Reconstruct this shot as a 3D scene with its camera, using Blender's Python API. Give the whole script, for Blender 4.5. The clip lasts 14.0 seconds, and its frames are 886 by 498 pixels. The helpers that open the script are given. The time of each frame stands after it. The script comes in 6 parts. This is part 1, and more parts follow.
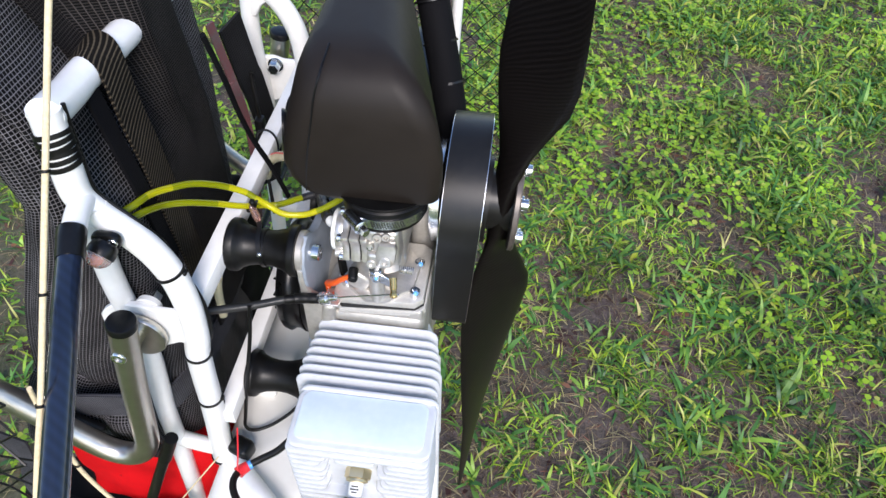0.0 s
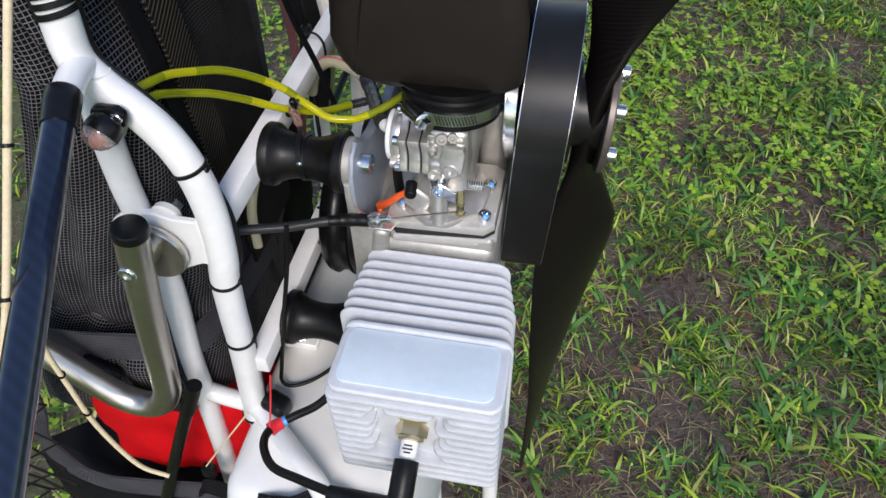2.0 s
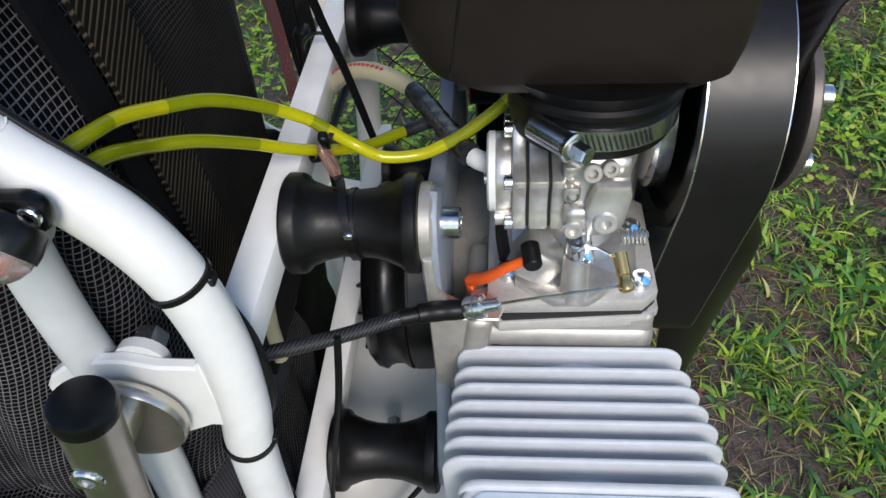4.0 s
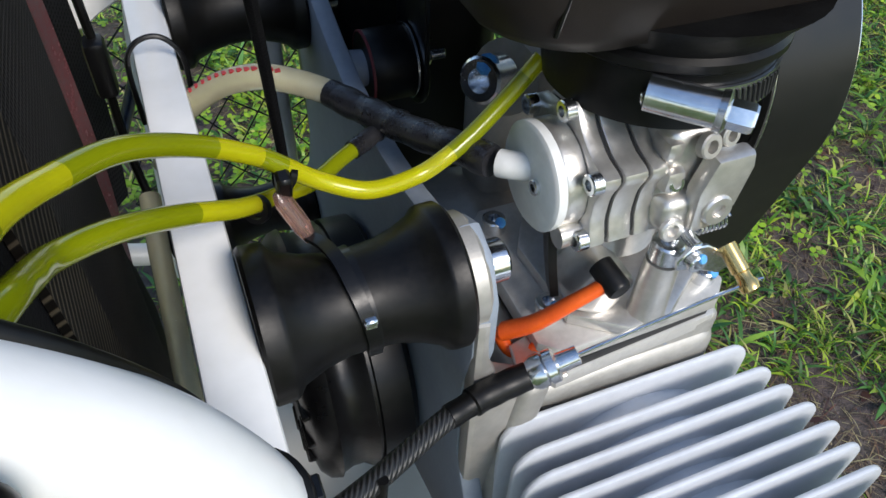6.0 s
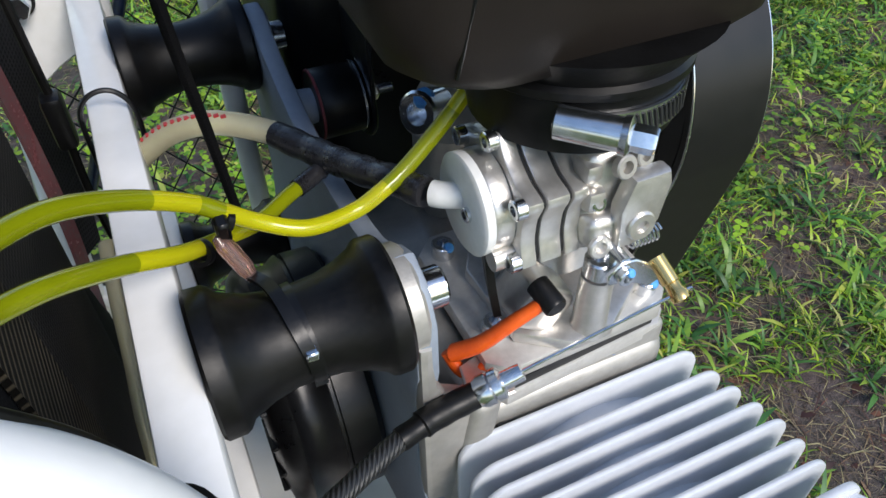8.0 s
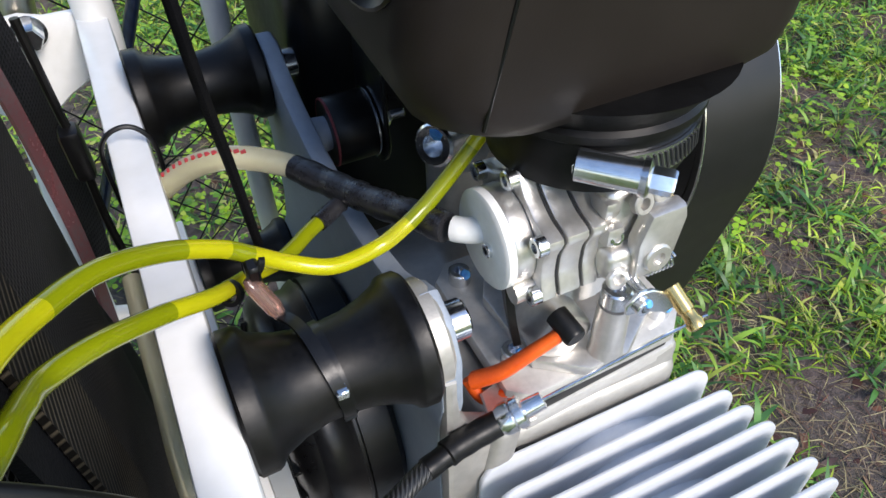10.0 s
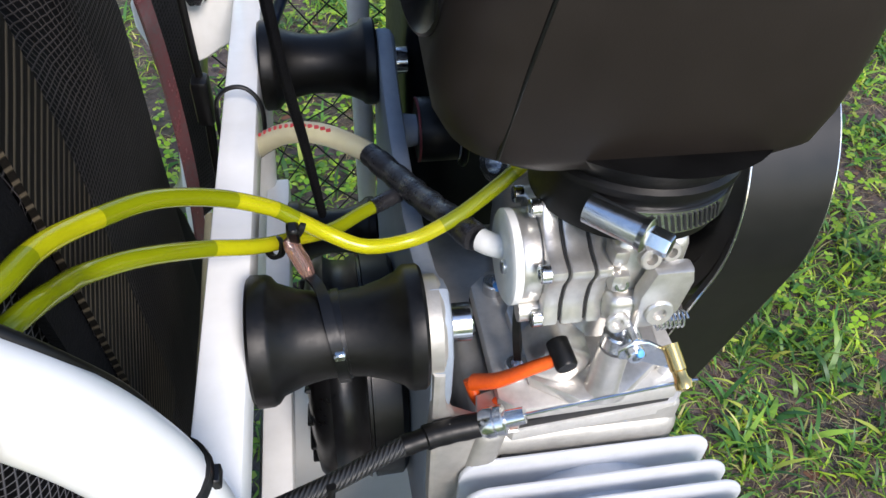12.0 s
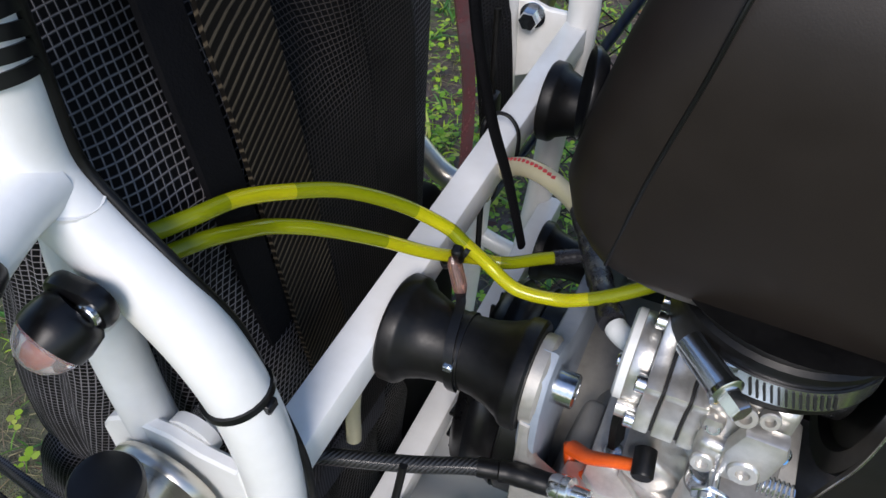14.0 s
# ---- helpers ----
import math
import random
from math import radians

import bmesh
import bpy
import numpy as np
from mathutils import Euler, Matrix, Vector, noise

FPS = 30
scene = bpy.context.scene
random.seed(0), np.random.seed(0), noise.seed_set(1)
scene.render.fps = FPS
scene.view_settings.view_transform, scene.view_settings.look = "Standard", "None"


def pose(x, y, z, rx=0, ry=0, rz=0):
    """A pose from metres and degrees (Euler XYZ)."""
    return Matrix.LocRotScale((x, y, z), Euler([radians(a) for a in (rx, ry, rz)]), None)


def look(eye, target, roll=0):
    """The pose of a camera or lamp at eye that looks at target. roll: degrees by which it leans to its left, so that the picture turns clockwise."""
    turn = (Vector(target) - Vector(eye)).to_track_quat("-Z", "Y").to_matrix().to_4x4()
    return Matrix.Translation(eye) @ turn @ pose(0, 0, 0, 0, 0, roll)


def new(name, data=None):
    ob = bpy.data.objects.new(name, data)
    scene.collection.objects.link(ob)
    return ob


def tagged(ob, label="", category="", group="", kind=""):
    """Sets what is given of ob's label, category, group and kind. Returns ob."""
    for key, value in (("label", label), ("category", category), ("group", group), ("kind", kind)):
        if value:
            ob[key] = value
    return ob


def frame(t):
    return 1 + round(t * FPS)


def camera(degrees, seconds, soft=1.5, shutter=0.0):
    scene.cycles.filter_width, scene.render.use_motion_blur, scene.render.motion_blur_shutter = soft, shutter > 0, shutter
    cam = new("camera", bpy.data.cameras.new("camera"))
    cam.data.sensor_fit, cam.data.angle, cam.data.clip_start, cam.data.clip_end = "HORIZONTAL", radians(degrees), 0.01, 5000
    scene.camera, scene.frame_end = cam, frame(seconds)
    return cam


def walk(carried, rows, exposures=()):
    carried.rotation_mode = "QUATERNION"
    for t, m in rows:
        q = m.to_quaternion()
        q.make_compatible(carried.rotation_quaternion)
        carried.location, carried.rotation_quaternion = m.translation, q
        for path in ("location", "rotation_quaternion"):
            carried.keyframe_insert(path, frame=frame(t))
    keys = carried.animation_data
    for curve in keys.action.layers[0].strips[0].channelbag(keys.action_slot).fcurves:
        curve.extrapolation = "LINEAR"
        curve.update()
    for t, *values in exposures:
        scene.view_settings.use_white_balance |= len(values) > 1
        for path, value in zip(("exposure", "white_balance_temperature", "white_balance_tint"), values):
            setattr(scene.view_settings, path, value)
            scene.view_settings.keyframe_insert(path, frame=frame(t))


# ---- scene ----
cam = camera(62.24, 14.0)
# seconds, place, heading to the left, pitch and roll of the hand-held camera
ROUTE = [
    (0, 0.2678, -0.4417, 1.2652, 6.60, -46.41, 1.25),
    (0.2, 0.2517, -0.4452, 1.2079, 2.46, -45.47, 3.42),
    (0.5, 0.2520, -0.4291, 1.1625, 0.96, -48.08, 3.84),
    (1, 0.2571, -0.4134, 1.1559, 6.93, -46.81, 0.95),
    (1.5, 0.2482, -0.4187, 1.1350, 9.67, -46.83, 0.44),
    (2, 0.2456, -0.4124, 1.1311, 12.09, -46.10, -1.56),
    (2.5, 0.2425, -0.4036, 1.1240, 13.14, -46.60, -1.82),
    (3, 0.2225, -0.3956, 1.1211, 14.02, -46.49, -1.41),
    (3.5, 0.2102, -0.3550, 1.0842, 15.23, -45.92, -4.02),
    (3.7, 0.1785, -0.3112, 1.0556, 12.78, -45.51, -4.92),
    (5.8, 0.0155, -0.1487, 0.9485, -23.72, -45.05, 3.55),
    (6, 0.0173, -0.1471, 0.9507, -23.84, -45.42, 2.51),
    (6.5, 0.0207, -0.1488, 0.9550, -22.96, -44.92, 1.02),
    (7, 0.0251, -0.1555, 0.9520, -22.85, -43.97, 1.24),
    (7.5, 0.0333, -0.1584, 0.9446, -24.04, -43.35, 0.99),
    (8, 0.0333, -0.1595, 0.9615, -24.10, -44.10, -0.91),
    (8.2, 0.0285, -0.1591, 0.9682, -23.40, -45.00, -1.54),
    (10.5, 0.0276, -0.1504, 0.9761, -24.64, -44.30, -1.70),
    (11, 0.0338, -0.1502, 0.9764, -24.63, -44.22, -1.03),
    (11.5, 0.0411, -0.1640, 0.9767, -22.23, -43.97, 3.95),
    (12, 0.0559, -0.1800, 0.9936, -11.21, -44.09, 3.12),
    (12.5, 0.0484, -0.1895, 1.0010, -9.44, -44.57, 3.84),
    (13, 0.0506, -0.1884, 1.0020, -11.75, -44.63, 6.74),
    (13.5, 0.0933, -0.2002, 1.0142, -1.69, -46.39, 7.39),
    (13.7, 0.1211, -0.1911, 1.0240, 14.19, -46.55, 1.63),
    (14, 0.1252, -0.1809, 1.0304, 24.58, -44.86, 0.82),
]


def handheld(x, y, z, yaw, pitch, roll):
    return Matrix.Translation((x, y, z)) @ pose(0, 0, 0, 0, 0, yaw) @ pose(0, 0, 0, 90 + pitch, 0, 0) @ pose(0, 0, 0, 0, 0, roll)


walk(cam, [(r[0], handheld(*r[1:])) for r in ROUTE], [(0.0, 0.98, 6300, 17), (0.7, 0.92, 6350, 17), (2.0, 0.5, 6400, 17), (3.7, 0.44, 6400, 14), (5.8, 0.6, 6350, 12), (8.2, 0.7, 6350, 13), (10.3, 1.05, 6400, 15), (12.0, 1.02, 6400, 16), (13.4, 0.85, 6400, 16), (14.0, 0.5, 6250, 16)])

# ---- light ----
world = bpy.data.worlds.new("sky")
scene.world = world
world.use_nodes = True
wn = world.node_tree.nodes
sky = wn.new("ShaderNodeTexSky")
sky.sky_type = "NISHITA"
sky.sun_disc = False
SUN_EL, SUN_AZ = 40.0, 163.0   # degrees above the horizon; compass turn from +y towards +x
sky.sun_elevation = radians(SUN_EL)
sky.sun_rotation = radians(SUN_AZ)
sky.air_density, sky.dust_density = 1.2, 0.4
world.node_tree.links.new(sky.outputs[0], wn["Background"].inputs[0])
wn["Background"].inputs[1].default_value = 0.13
sun = new("sun", bpy.data.lights.new("sun", "SUN"))
sun.data.energy = 2.3
sun.data.angle = radians(22.0)
sun.data.color = (1.0, 0.935, 0.84)
_dir = Vector((math.sin(radians(SUN_AZ)) * math.cos(radians(SUN_EL)), math.cos(radians(SUN_AZ)) * math.cos(radians(SUN_EL)), math.sin(radians(SUN_EL))))
sun.matrix_world = look(_dir * 20, (0, 0, 0))


# ---- materials ----
def material(name, colour, rough=0.5, metal=0.0, coat=0.0, spec=0.5):
    m = bpy.data.materials.new(name)
    m.use_nodes = True
    b = m.node_tree.nodes["Principled BSDF"]
    b.inputs["Base Color"].default_value = (*colour, 1)
    b.inputs["Roughness"].default_value = rough
    b.inputs["Metallic"].default_value = metal
    b.inputs["Coat Weight"].default_value = coat
    b.inputs["Coat Roughness"].default_value = 0.08
    b.inputs["Specular IOR Level"].default_value = spec
    return m


def nodes_of(m):
    t = m.node_tree
    return t, t.nodes, t.links, t.nodes["Principled BSDF"]


def worn(m, low, high, scale, rough=None, bump=0.0, bump_scale=400.0, detail=6.0):
    """Colour mottled between low and high at two sizes, roughness that varies with it, and a fine relief."""
    t, n, l, b = nodes_of(m)
    co = n.new("ShaderNodeTexCoord")
    a = n.new("ShaderNodeTexNoise")
    a.inputs["Scale"].default_value, a.inputs["Detail"].default_value = scale, detail
    a.inputs["Roughness"].default_value = 0.65
    l.new(co.outputs["Object"], a.inputs["Vector"])
    f = n.new("ShaderNodeTexNoise")
    f.inputs["Scale"].default_value, f.inputs["Detail"].default_value = scale * 9, 3.0
    l.new(co.outputs["Object"], f.inputs["Vector"])
    mixf = n.new("ShaderNodeMath")
    mixf.operation = "MULTIPLY_ADD"
    l.new(f.outputs[0], mixf.inputs[0])
    mixf.inputs[1].default_value = 0.35
    mul = n.new("ShaderNodeMath")
    mul.operation = "MULTIPLY"
    mul.inputs[1].default_value = 0.65
    l.new(a.outputs[0], mul.inputs[0])
    l.new(mul.outputs[0], mixf.inputs[2])
    r = n.new("ShaderNodeValToRGB")
    r.color_ramp.elements[0].position, r.color_ramp.elements[1].position = 0.33, 0.67
    r.color_ramp.elements[0].color, r.color_ramp.elements[1].color = (*low, 1), (*high, 1)
    l.new(mixf.outputs[0], r.inputs[0])
    l.new(r.outputs[0], b.inputs["Base Color"])
    if rough:
        mr = n.new("ShaderNodeMapRange")
        mr.inputs[1].default_value, mr.inputs[2].default_value = 0.3, 0.7
        mr.inputs[3].default_value, mr.inputs[4].default_value = rough
        l.new(mixf.outputs[0], mr.inputs[0])
        l.new(mr.outputs[0], b.inputs["Roughness"])
    if bump:
        g = n.new("ShaderNodeTexNoise")
        g.inputs["Scale"].default_value, g.inputs["Detail"].default_value = bump_scale, 3.0
        l.new(co.outputs["Object"], g.inputs["Vector"])
        bp = n.new("ShaderNodeBump")
        bp.inputs["Strength"].default_value, bp.inputs["Distance"].default_value = bump, 0.0006
        l.new(g.outputs[0], bp.inputs["Height"])
        l.new(bp.outputs[0], b.inputs["Normal"])
    return m


WHITE = worn(material("white_paint", (0.8, 0.8, 0.79), 0.3, coat=0.3), (0.74, 0.74, 0.72), (0.83, 0.83, 0.82), 14, (0.28, 0.42), 0.12, 260)
TANK = worn(material("tank_plastic", (0.8, 0.8, 0.77), 0.4), (0.76, 0.75, 0.71), (0.82, 0.82, 0.79), 9, (0.35, 0.5), 0.15, 160)
CAST = worn(material("cast_aluminium", (0.42, 0.405, 0.37), 0.45, 0.6), (0.34, 0.325, 0.295), (0.50, 0.48, 0.44), 22, (0.38, 0.58), 0.14, 900)
PLATE = worn(material("plate_aluminium", (0.26, 0.30, 0.35), 0.5, 0.25), (0.23, 0.265, 0.315), (0.31, 0.35, 0.405), 26, (0.5, 0.68), 0.2, 1100)
FIN = worn(material("blasted_aluminium", (0.6, 0.62, 0.65), 0.5, 0.15), (0.54, 0.56, 0.59), (0.66, 0.68, 0.71), 18, (0.42, 0.6), 0.18, 1500)
CARB = worn(material("carburettor_alloy", (0.64, 0.62, 0.58), 0.34, 0.78), (0.55, 0.53, 0.49), (0.74, 0.71, 0.67), 40, (0.26, 0.42), 0.12, 1200)
FLANGE = worn(material("bead_blasted_alloy", (0.55, 0.53, 0.49), 0.42, 0.4), (0.47, 0.455, 0.42), (0.62, 0.60, 0.56), 45, (0.36, 0.52), 0.14, 1000)
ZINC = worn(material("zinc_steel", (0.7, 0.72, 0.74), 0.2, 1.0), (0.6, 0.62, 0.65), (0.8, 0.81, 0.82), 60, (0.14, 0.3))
STAIN = worn(material("polished_stainless", (0.58, 0.55, 0.49), 0.3, 1.0), (0.50, 0.47, 0.42), (0.62, 0.59, 0.53), 12, (0.26, 0.38))
RUBBER = worn(material("black_rubber", (0.004, 0.004, 0.004), 0.4, spec=0.26), (0.002, 0.002, 0.0022), (0.0065, 0.0062, 0.0058), 60, (0.3, 0.5), 0.09, 260)
PLAST = worn(material("black_plastic", (0.004, 0.004, 0.004), 0.3, spec=0.35), (0.003, 0.003, 0.0035), (0.006, 0.006, 0.0065), 25, (0.25, 0.4), 0.1, 400)
AIRBOX = worn(material("airbox_plastic", (0.015, 0.0115, 0.0095), 0.5, spec=0.2), (0.013, 0.010, 0.0082), (0.0175, 0.0135, 0.011), 9, (0.45, 0.58), 0.07, 1800)
ANOD = worn(material("black_anodised", (0.008, 0.008, 0.0082), 0.36, spec=0.35), (0.0065, 0.0065, 0.0068), (0.0105, 0.010, 0.0098), 15, (0.3, 0.42), 0.03, 1500)
HUB = worn(material("hub_alloy", (0.12, 0.1, 0.09), 0.38, 0.4), (0.085, 0.072, 0.064), (0.15, 0.128, 0.113), 30, (0.3, 0.45), 0.1, 900)
NYLON = worn(material("white_nylon", (0.75, 0.76, 0.74), 0.35), (0.66, 0.67, 0.65), (0.78, 0.78, 0.77), 40, (0.3, 0.45))
ORANGE = worn(material("orange_plastic", (0.9, 0.12, 0.01), 0.3), (0.75, 0.085, 0.008), (0.92, 0.14, 0.015), 60, (0.25, 0.4))
BRASS = material("brass", (0.78, 0.56, 0.22), 0.25, 1.0)
GOLD = material("gold_plated_steel", (0.72, 0.6, 0.36), 0.28, 1.0)
BLUE = worn(material("blue_paint_mark", (0.05, 0.3, 0.65), 0.4), (0.015, 0.12, 0.5), (0.12, 0.45, 0.8), 300)
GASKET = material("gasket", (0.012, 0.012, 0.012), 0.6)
RED = worn(material("red_cloth", (0.6, 0.004, 0.006), 0.8, spec=0.15), (0.48, 0.003, 0.005), (0.64, 0.005, 0.008), 30, (0.65, 0.85), 0.4, 1500)
REDTAPE = worn(material("red_tape", (0.75, 0.02, 0.03), 0.4), (0.55, 0.012, 0.02), (0.8, 0.03, 0.04), 150)
BEIGE = worn(material("beige_cord", (0.72, 0.6, 0.38), 0.7), (0.6, 0.48, 0.28), (0.78, 0.67, 0.45), 300, None, 0.6, 2500)
TAPE = worn(material("black_tape", (0.015, 0.015, 0.017), 0.3), (0.01, 0.01, 0.012), (0.03, 0.03, 0.034), 90, (0.2, 0.4), 0.4, 500)
INK = material("red_ink", (0.45, 0.03, 0.03), 0.5)
BLACKINK = material("black_ink", (0.03, 0.03, 0.03), 0.5)
CERAMIC = material("glazed_ceramic", (0.82, 0.82, 0.8), 0.12)
CLEARBASE = material("clear_lens", (0.92, 0.80, 0.76), 0.04)
nodes_of(CLEARBASE)[3].inputs["Transmission Weight"].default_value = 0.75
LENSRED = material("red_lens", (0.55, 0.012, 0.014), 0.1)
nodes_of(LENSRED)[3].inputs["Transmission Weight"].default_value = 0.4


def hose(name, colour, trans, rough):
    m = worn(material(name, colour, rough), tuple(c * 0.93 for c in colour), tuple(min(1, c * 1.04) for c in colour), 25, (rough * 0.8, rough * 1.4))
    b = nodes_of(m)[3]
    b.inputs["Transmission Weight"].default_value = trans
    b.inputs["IOR"].default_value = 1.4
    return m


YELLOW = hose("yellow_fuel_hose", (0.62, 0.60, 0.008), 0.4, 0.12)
FUEL = hose("green_petrol", (0.27, 0.31, 0.004), 0.3, 0.12)
AMBER = hose("aged_clear_hose", (0.86, 0.80, 0.56), 0.55, 0.2)


def weave(name, base, line, pitch, width, rough=0.7, shear=None, relief=0.6):
    """Cloth with a grid of raised light threads."""
    m = material(name, base, rough, spec=0.12)
    t, n, l, b = nodes_of(m)
    co = n.new("ShaderNodeTexCoord")
    wob = n.new("ShaderNodeTexNoise")
    wob.inputs["Scale"].default_value = 9.0
    l.new(co.outputs["UV"], wob.inputs["Vector"])
    ws = n.new("ShaderNodeVectorMath")
    ws.operation = "MULTIPLY_ADD"
    ws.inputs[1].default_value = (0.006, 0.006, 0.006)
    l.new(wob.outputs["Color"], ws.inputs[0])
    l.new(co.outputs["UV"], ws.inputs[2])
    sep = n.new("ShaderNodeSeparateXYZ")
    l.new(ws.outputs[0], sep.inputs[0])
    outs = []
    for ax in ("X", "Y"):
        d = n.new("ShaderNodeMath")
        d.operation = "DIVIDE"
        if shear is not None:          # slanting ribs alone
            sh = n.new("ShaderNodeMath")
            sh.operation = "MULTIPLY_ADD"
            l.new(sep.outputs["X"], sh.inputs[0])
            sh.inputs[1].default_value = shear
            l.new(sep.outputs["Y"], sh.inputs[2])
            l.new(sh.outputs[0], d.inputs[0])
        else:
            l.new(sep.outputs[ax], d.inputs[0])
        d.inputs[1].default_value = pitch
        fr = n.new("ShaderNodeMath")
        fr.operation = "PINGPONG"
        fr.inputs[1].default_value = 0.5
        l.new(d.outputs[0], fr.inputs[0])
        mr = n.new("ShaderNodeMapRange")
        mr.inputs[1].default_value, mr.inputs[2].default_value = width * 0.5, width * 0.5 + 0.12
        mr.inputs[3].default_value, mr.inputs[4].default_value = 1.0, 0.0
        l.new(fr.outputs[0], mr.inputs[0])
        outs.append(mr)
    mx = n.new("ShaderNodeMath")
    mx.operation = "MAXIMUM"
    l.new(outs[0].outputs[0], mx.inputs[0])
    l.new(outs[1].outputs[0], mx.inputs[1])
    dirt = n.new("ShaderNodeTexNoise")
    dirt.inputs["Scale"].default_value = 25.0
    l.new(co.outputs["UV"], dirt.inputs["Vector"])
    mm = n.new("ShaderNodeMath")
    mm.operation = "MULTIPLY"
    l.new(mx.outputs[0], mm.inputs[0])
    l.new(dirt.outputs[0], mm.inputs[1])
    mix = n.new("ShaderNodeMix")
    mix.data_type = "RGBA"
    mix.inputs["A"].default_value, mix.inputs["B"].default_value = (*base, 1), (*line, 1)
    m2 = n.new("ShaderNodeMath")
    m2.operation = "MULTIPLY"
    m2.inputs[1].default_value = 1.7
    m2.use_clamp = True
    l.new(mm.outputs[0], m2.inputs[0])
    l.new(m2.outputs[0], mix.inputs["Factor"])
    l.new(mix.outputs["Result"], b.inputs["Base Color"])
    bp = n.new("ShaderNodeBump")
    bp.inputs["Strength"].default_value, bp.inputs["Distance"].default_value = relief, 0.001
    l.new(mx.outputs[0], bp.inputs["Height"])
    l.new(bp.outputs[0], b.inputs["Normal"])
    return m


MESH = weave("harness_mesh", (0.0015, 0.0015, 0.002), (0.25, 0.24, 0.255), 0.0032, 0.02)
MESHFINE = weave("fine_brown_mesh", (0.0018, 0.0016, 0.0016), (0.055, 0.048, 0.045), 0.0022, 0.05)
MESHDARK = weave("dark_harness_mesh", (0.0012, 0.0012, 0.0018), (0.024, 0.023, 0.029), 0.0022, 0.05)
WEB = weave("grey_webbing", (0.005, 0.004, 0.003), (0.08, 0.065, 0.045), 0.0042, 0.2, 0.8, shear=0.55)
WAISTWEB = weave("grey_waist_webbing", (0.018, 0.018, 0.021), (0.085, 0.085, 0.095), 0.0022, 0.3, 0.8)
NAVYWEB = weave("black_webbing", (0.003, 0.003, 0.0035), (0.02, 0.02, 0.022), 0.003, 0.3, 0.75)
CLOTH = worn(material("black_cloth", (0.003, 0.003, 0.004), 0.8, spec=0.12), (0.002, 0.002, 0.003), (0.005, 0.005, 0.006), 20, (0.7, 0.9), 0.5, 900)


def carbon(name, tint, pitch, low=0.75, high=1.3):
    """Twill of two shades under a clear coat."""
    m = material(name, tint, 0.36, 0.0, coat=0.4, spec=0.35)
    t, n, l, b = nodes_of(m)
    co = n.new("ShaderNodeTexCoord")
    ck = n.new("ShaderNodeTexWave")
    ck.wave_type, ck.bands_direction = "BANDS", "DIAGONAL"
    ck.inputs["Scale"].default_value = 1.0 / pitch / 6.28
    ck.inputs["Distortion"].default_value = 0.4
    l.new(co.outputs["UV"], ck.inputs["Vector"])
    r = n.new("ShaderNodeValToRGB")
    r.color_ramp.elements[0].color = (*(c * low for c in tint), 1)
    r.color_ramp.elements[1].color = (*(c * high for c in tint), 1)
    l.new(ck.outputs[0], r.inputs[0])
    l.new(r.outputs[0], b.inputs["Base Color"])
    bp = n.new("ShaderNodeBump")
    bp.inputs["Strength"].default_value, bp.inputs["Distance"].default_value = 0.12, 0.0004
    l.new(ck.outputs[0], bp.inputs["Height"])
    l.new(bp.outputs[0], b.inputs["Normal"])
    return m


CARBON = carbon("carbon_tube", (0.005, 0.010, 0.026), 0.0022)
nodes_of(CARBON)[3].inputs["Coat Weight"].default_value = 1.0
PROPC = carbon("carbon_blade", (0.0055, 0.0045, 0.0042), 0.0016, 0.7, 1.4)
nodes_of(PROPC)[3].inputs["Coat Weight"].default_value = 0.12
nodes_of(PROPC)[3].inputs["Specular IOR Level"].default_value = 0.2
BRAID = carbon("braided_sleeve", (0.014, 0.014, 0.014), 0.0006, 0.4, 2.2)
nodes_of(BRAID)[3].inputs["Coat Weight"].default_value = 0.2
nodes_of(BRAID)[1]["Bump"].inputs["Strength"].default_value = 0.9


# ---- building helpers ----
BASE = {}
SINK = [0.0]            # how far the group of castings being built is let down


def let_down(h):
    SINK[0] = h


def thing(name, at, label, category, group="", kind=""):
    ob = new(name)
    ob.empty_display_size = 0.02
    ob.location = at
    BASE[ob] = Vector(at)
    return tagged(ob, label, category, group, kind)


def finish(name, bm, mat, at, smooth=40.0):
    """A mesh object from a bmesh in world places, stored relative to the point at; sharp edges stay sharp."""
    bmesh.ops.translate(bm, verts=bm.verts, vec=-Vector(at))
    me = bpy.data.meshes.new(name)
    bm.normal_update()
    for f in bm.faces:
        f.smooth = True
    for e in bm.edges:
        if len(e.link_faces) == 2 and e.calc_face_angle(0.0) > radians(smooth):
            e.smooth = False
    bm.to_mesh(me)
    bm.free()
    for m in mat if isinstance(mat, (list, tuple)) else (mat,):
        me.materials.append(m)
    return new(name, me)


def part(name, bm, mat, parent, label="", smooth=40.0):
    """One mesh under a thing or under a part."""
    if SINK[0]:
        bmesh.ops.translate(bm, verts=bm.verts, vec=(0, 0, -SINK[0]))
    ob = finish(name, bm, mat, BASE[parent], smooth)
    BASE[ob] = BASE[parent]
    ob.parent = parent
    if label:
        tagged(ob, label)
    return ob


def single(name, bm, mat, at, label, category, group="", kind="", smooth=40.0):
    """A thing of one mesh."""
    ob = finish(name, bm, mat, at, smooth)
    ob.location = at
    BASE[ob] = Vector(at)
    return tagged(ob, label, category, group, kind)


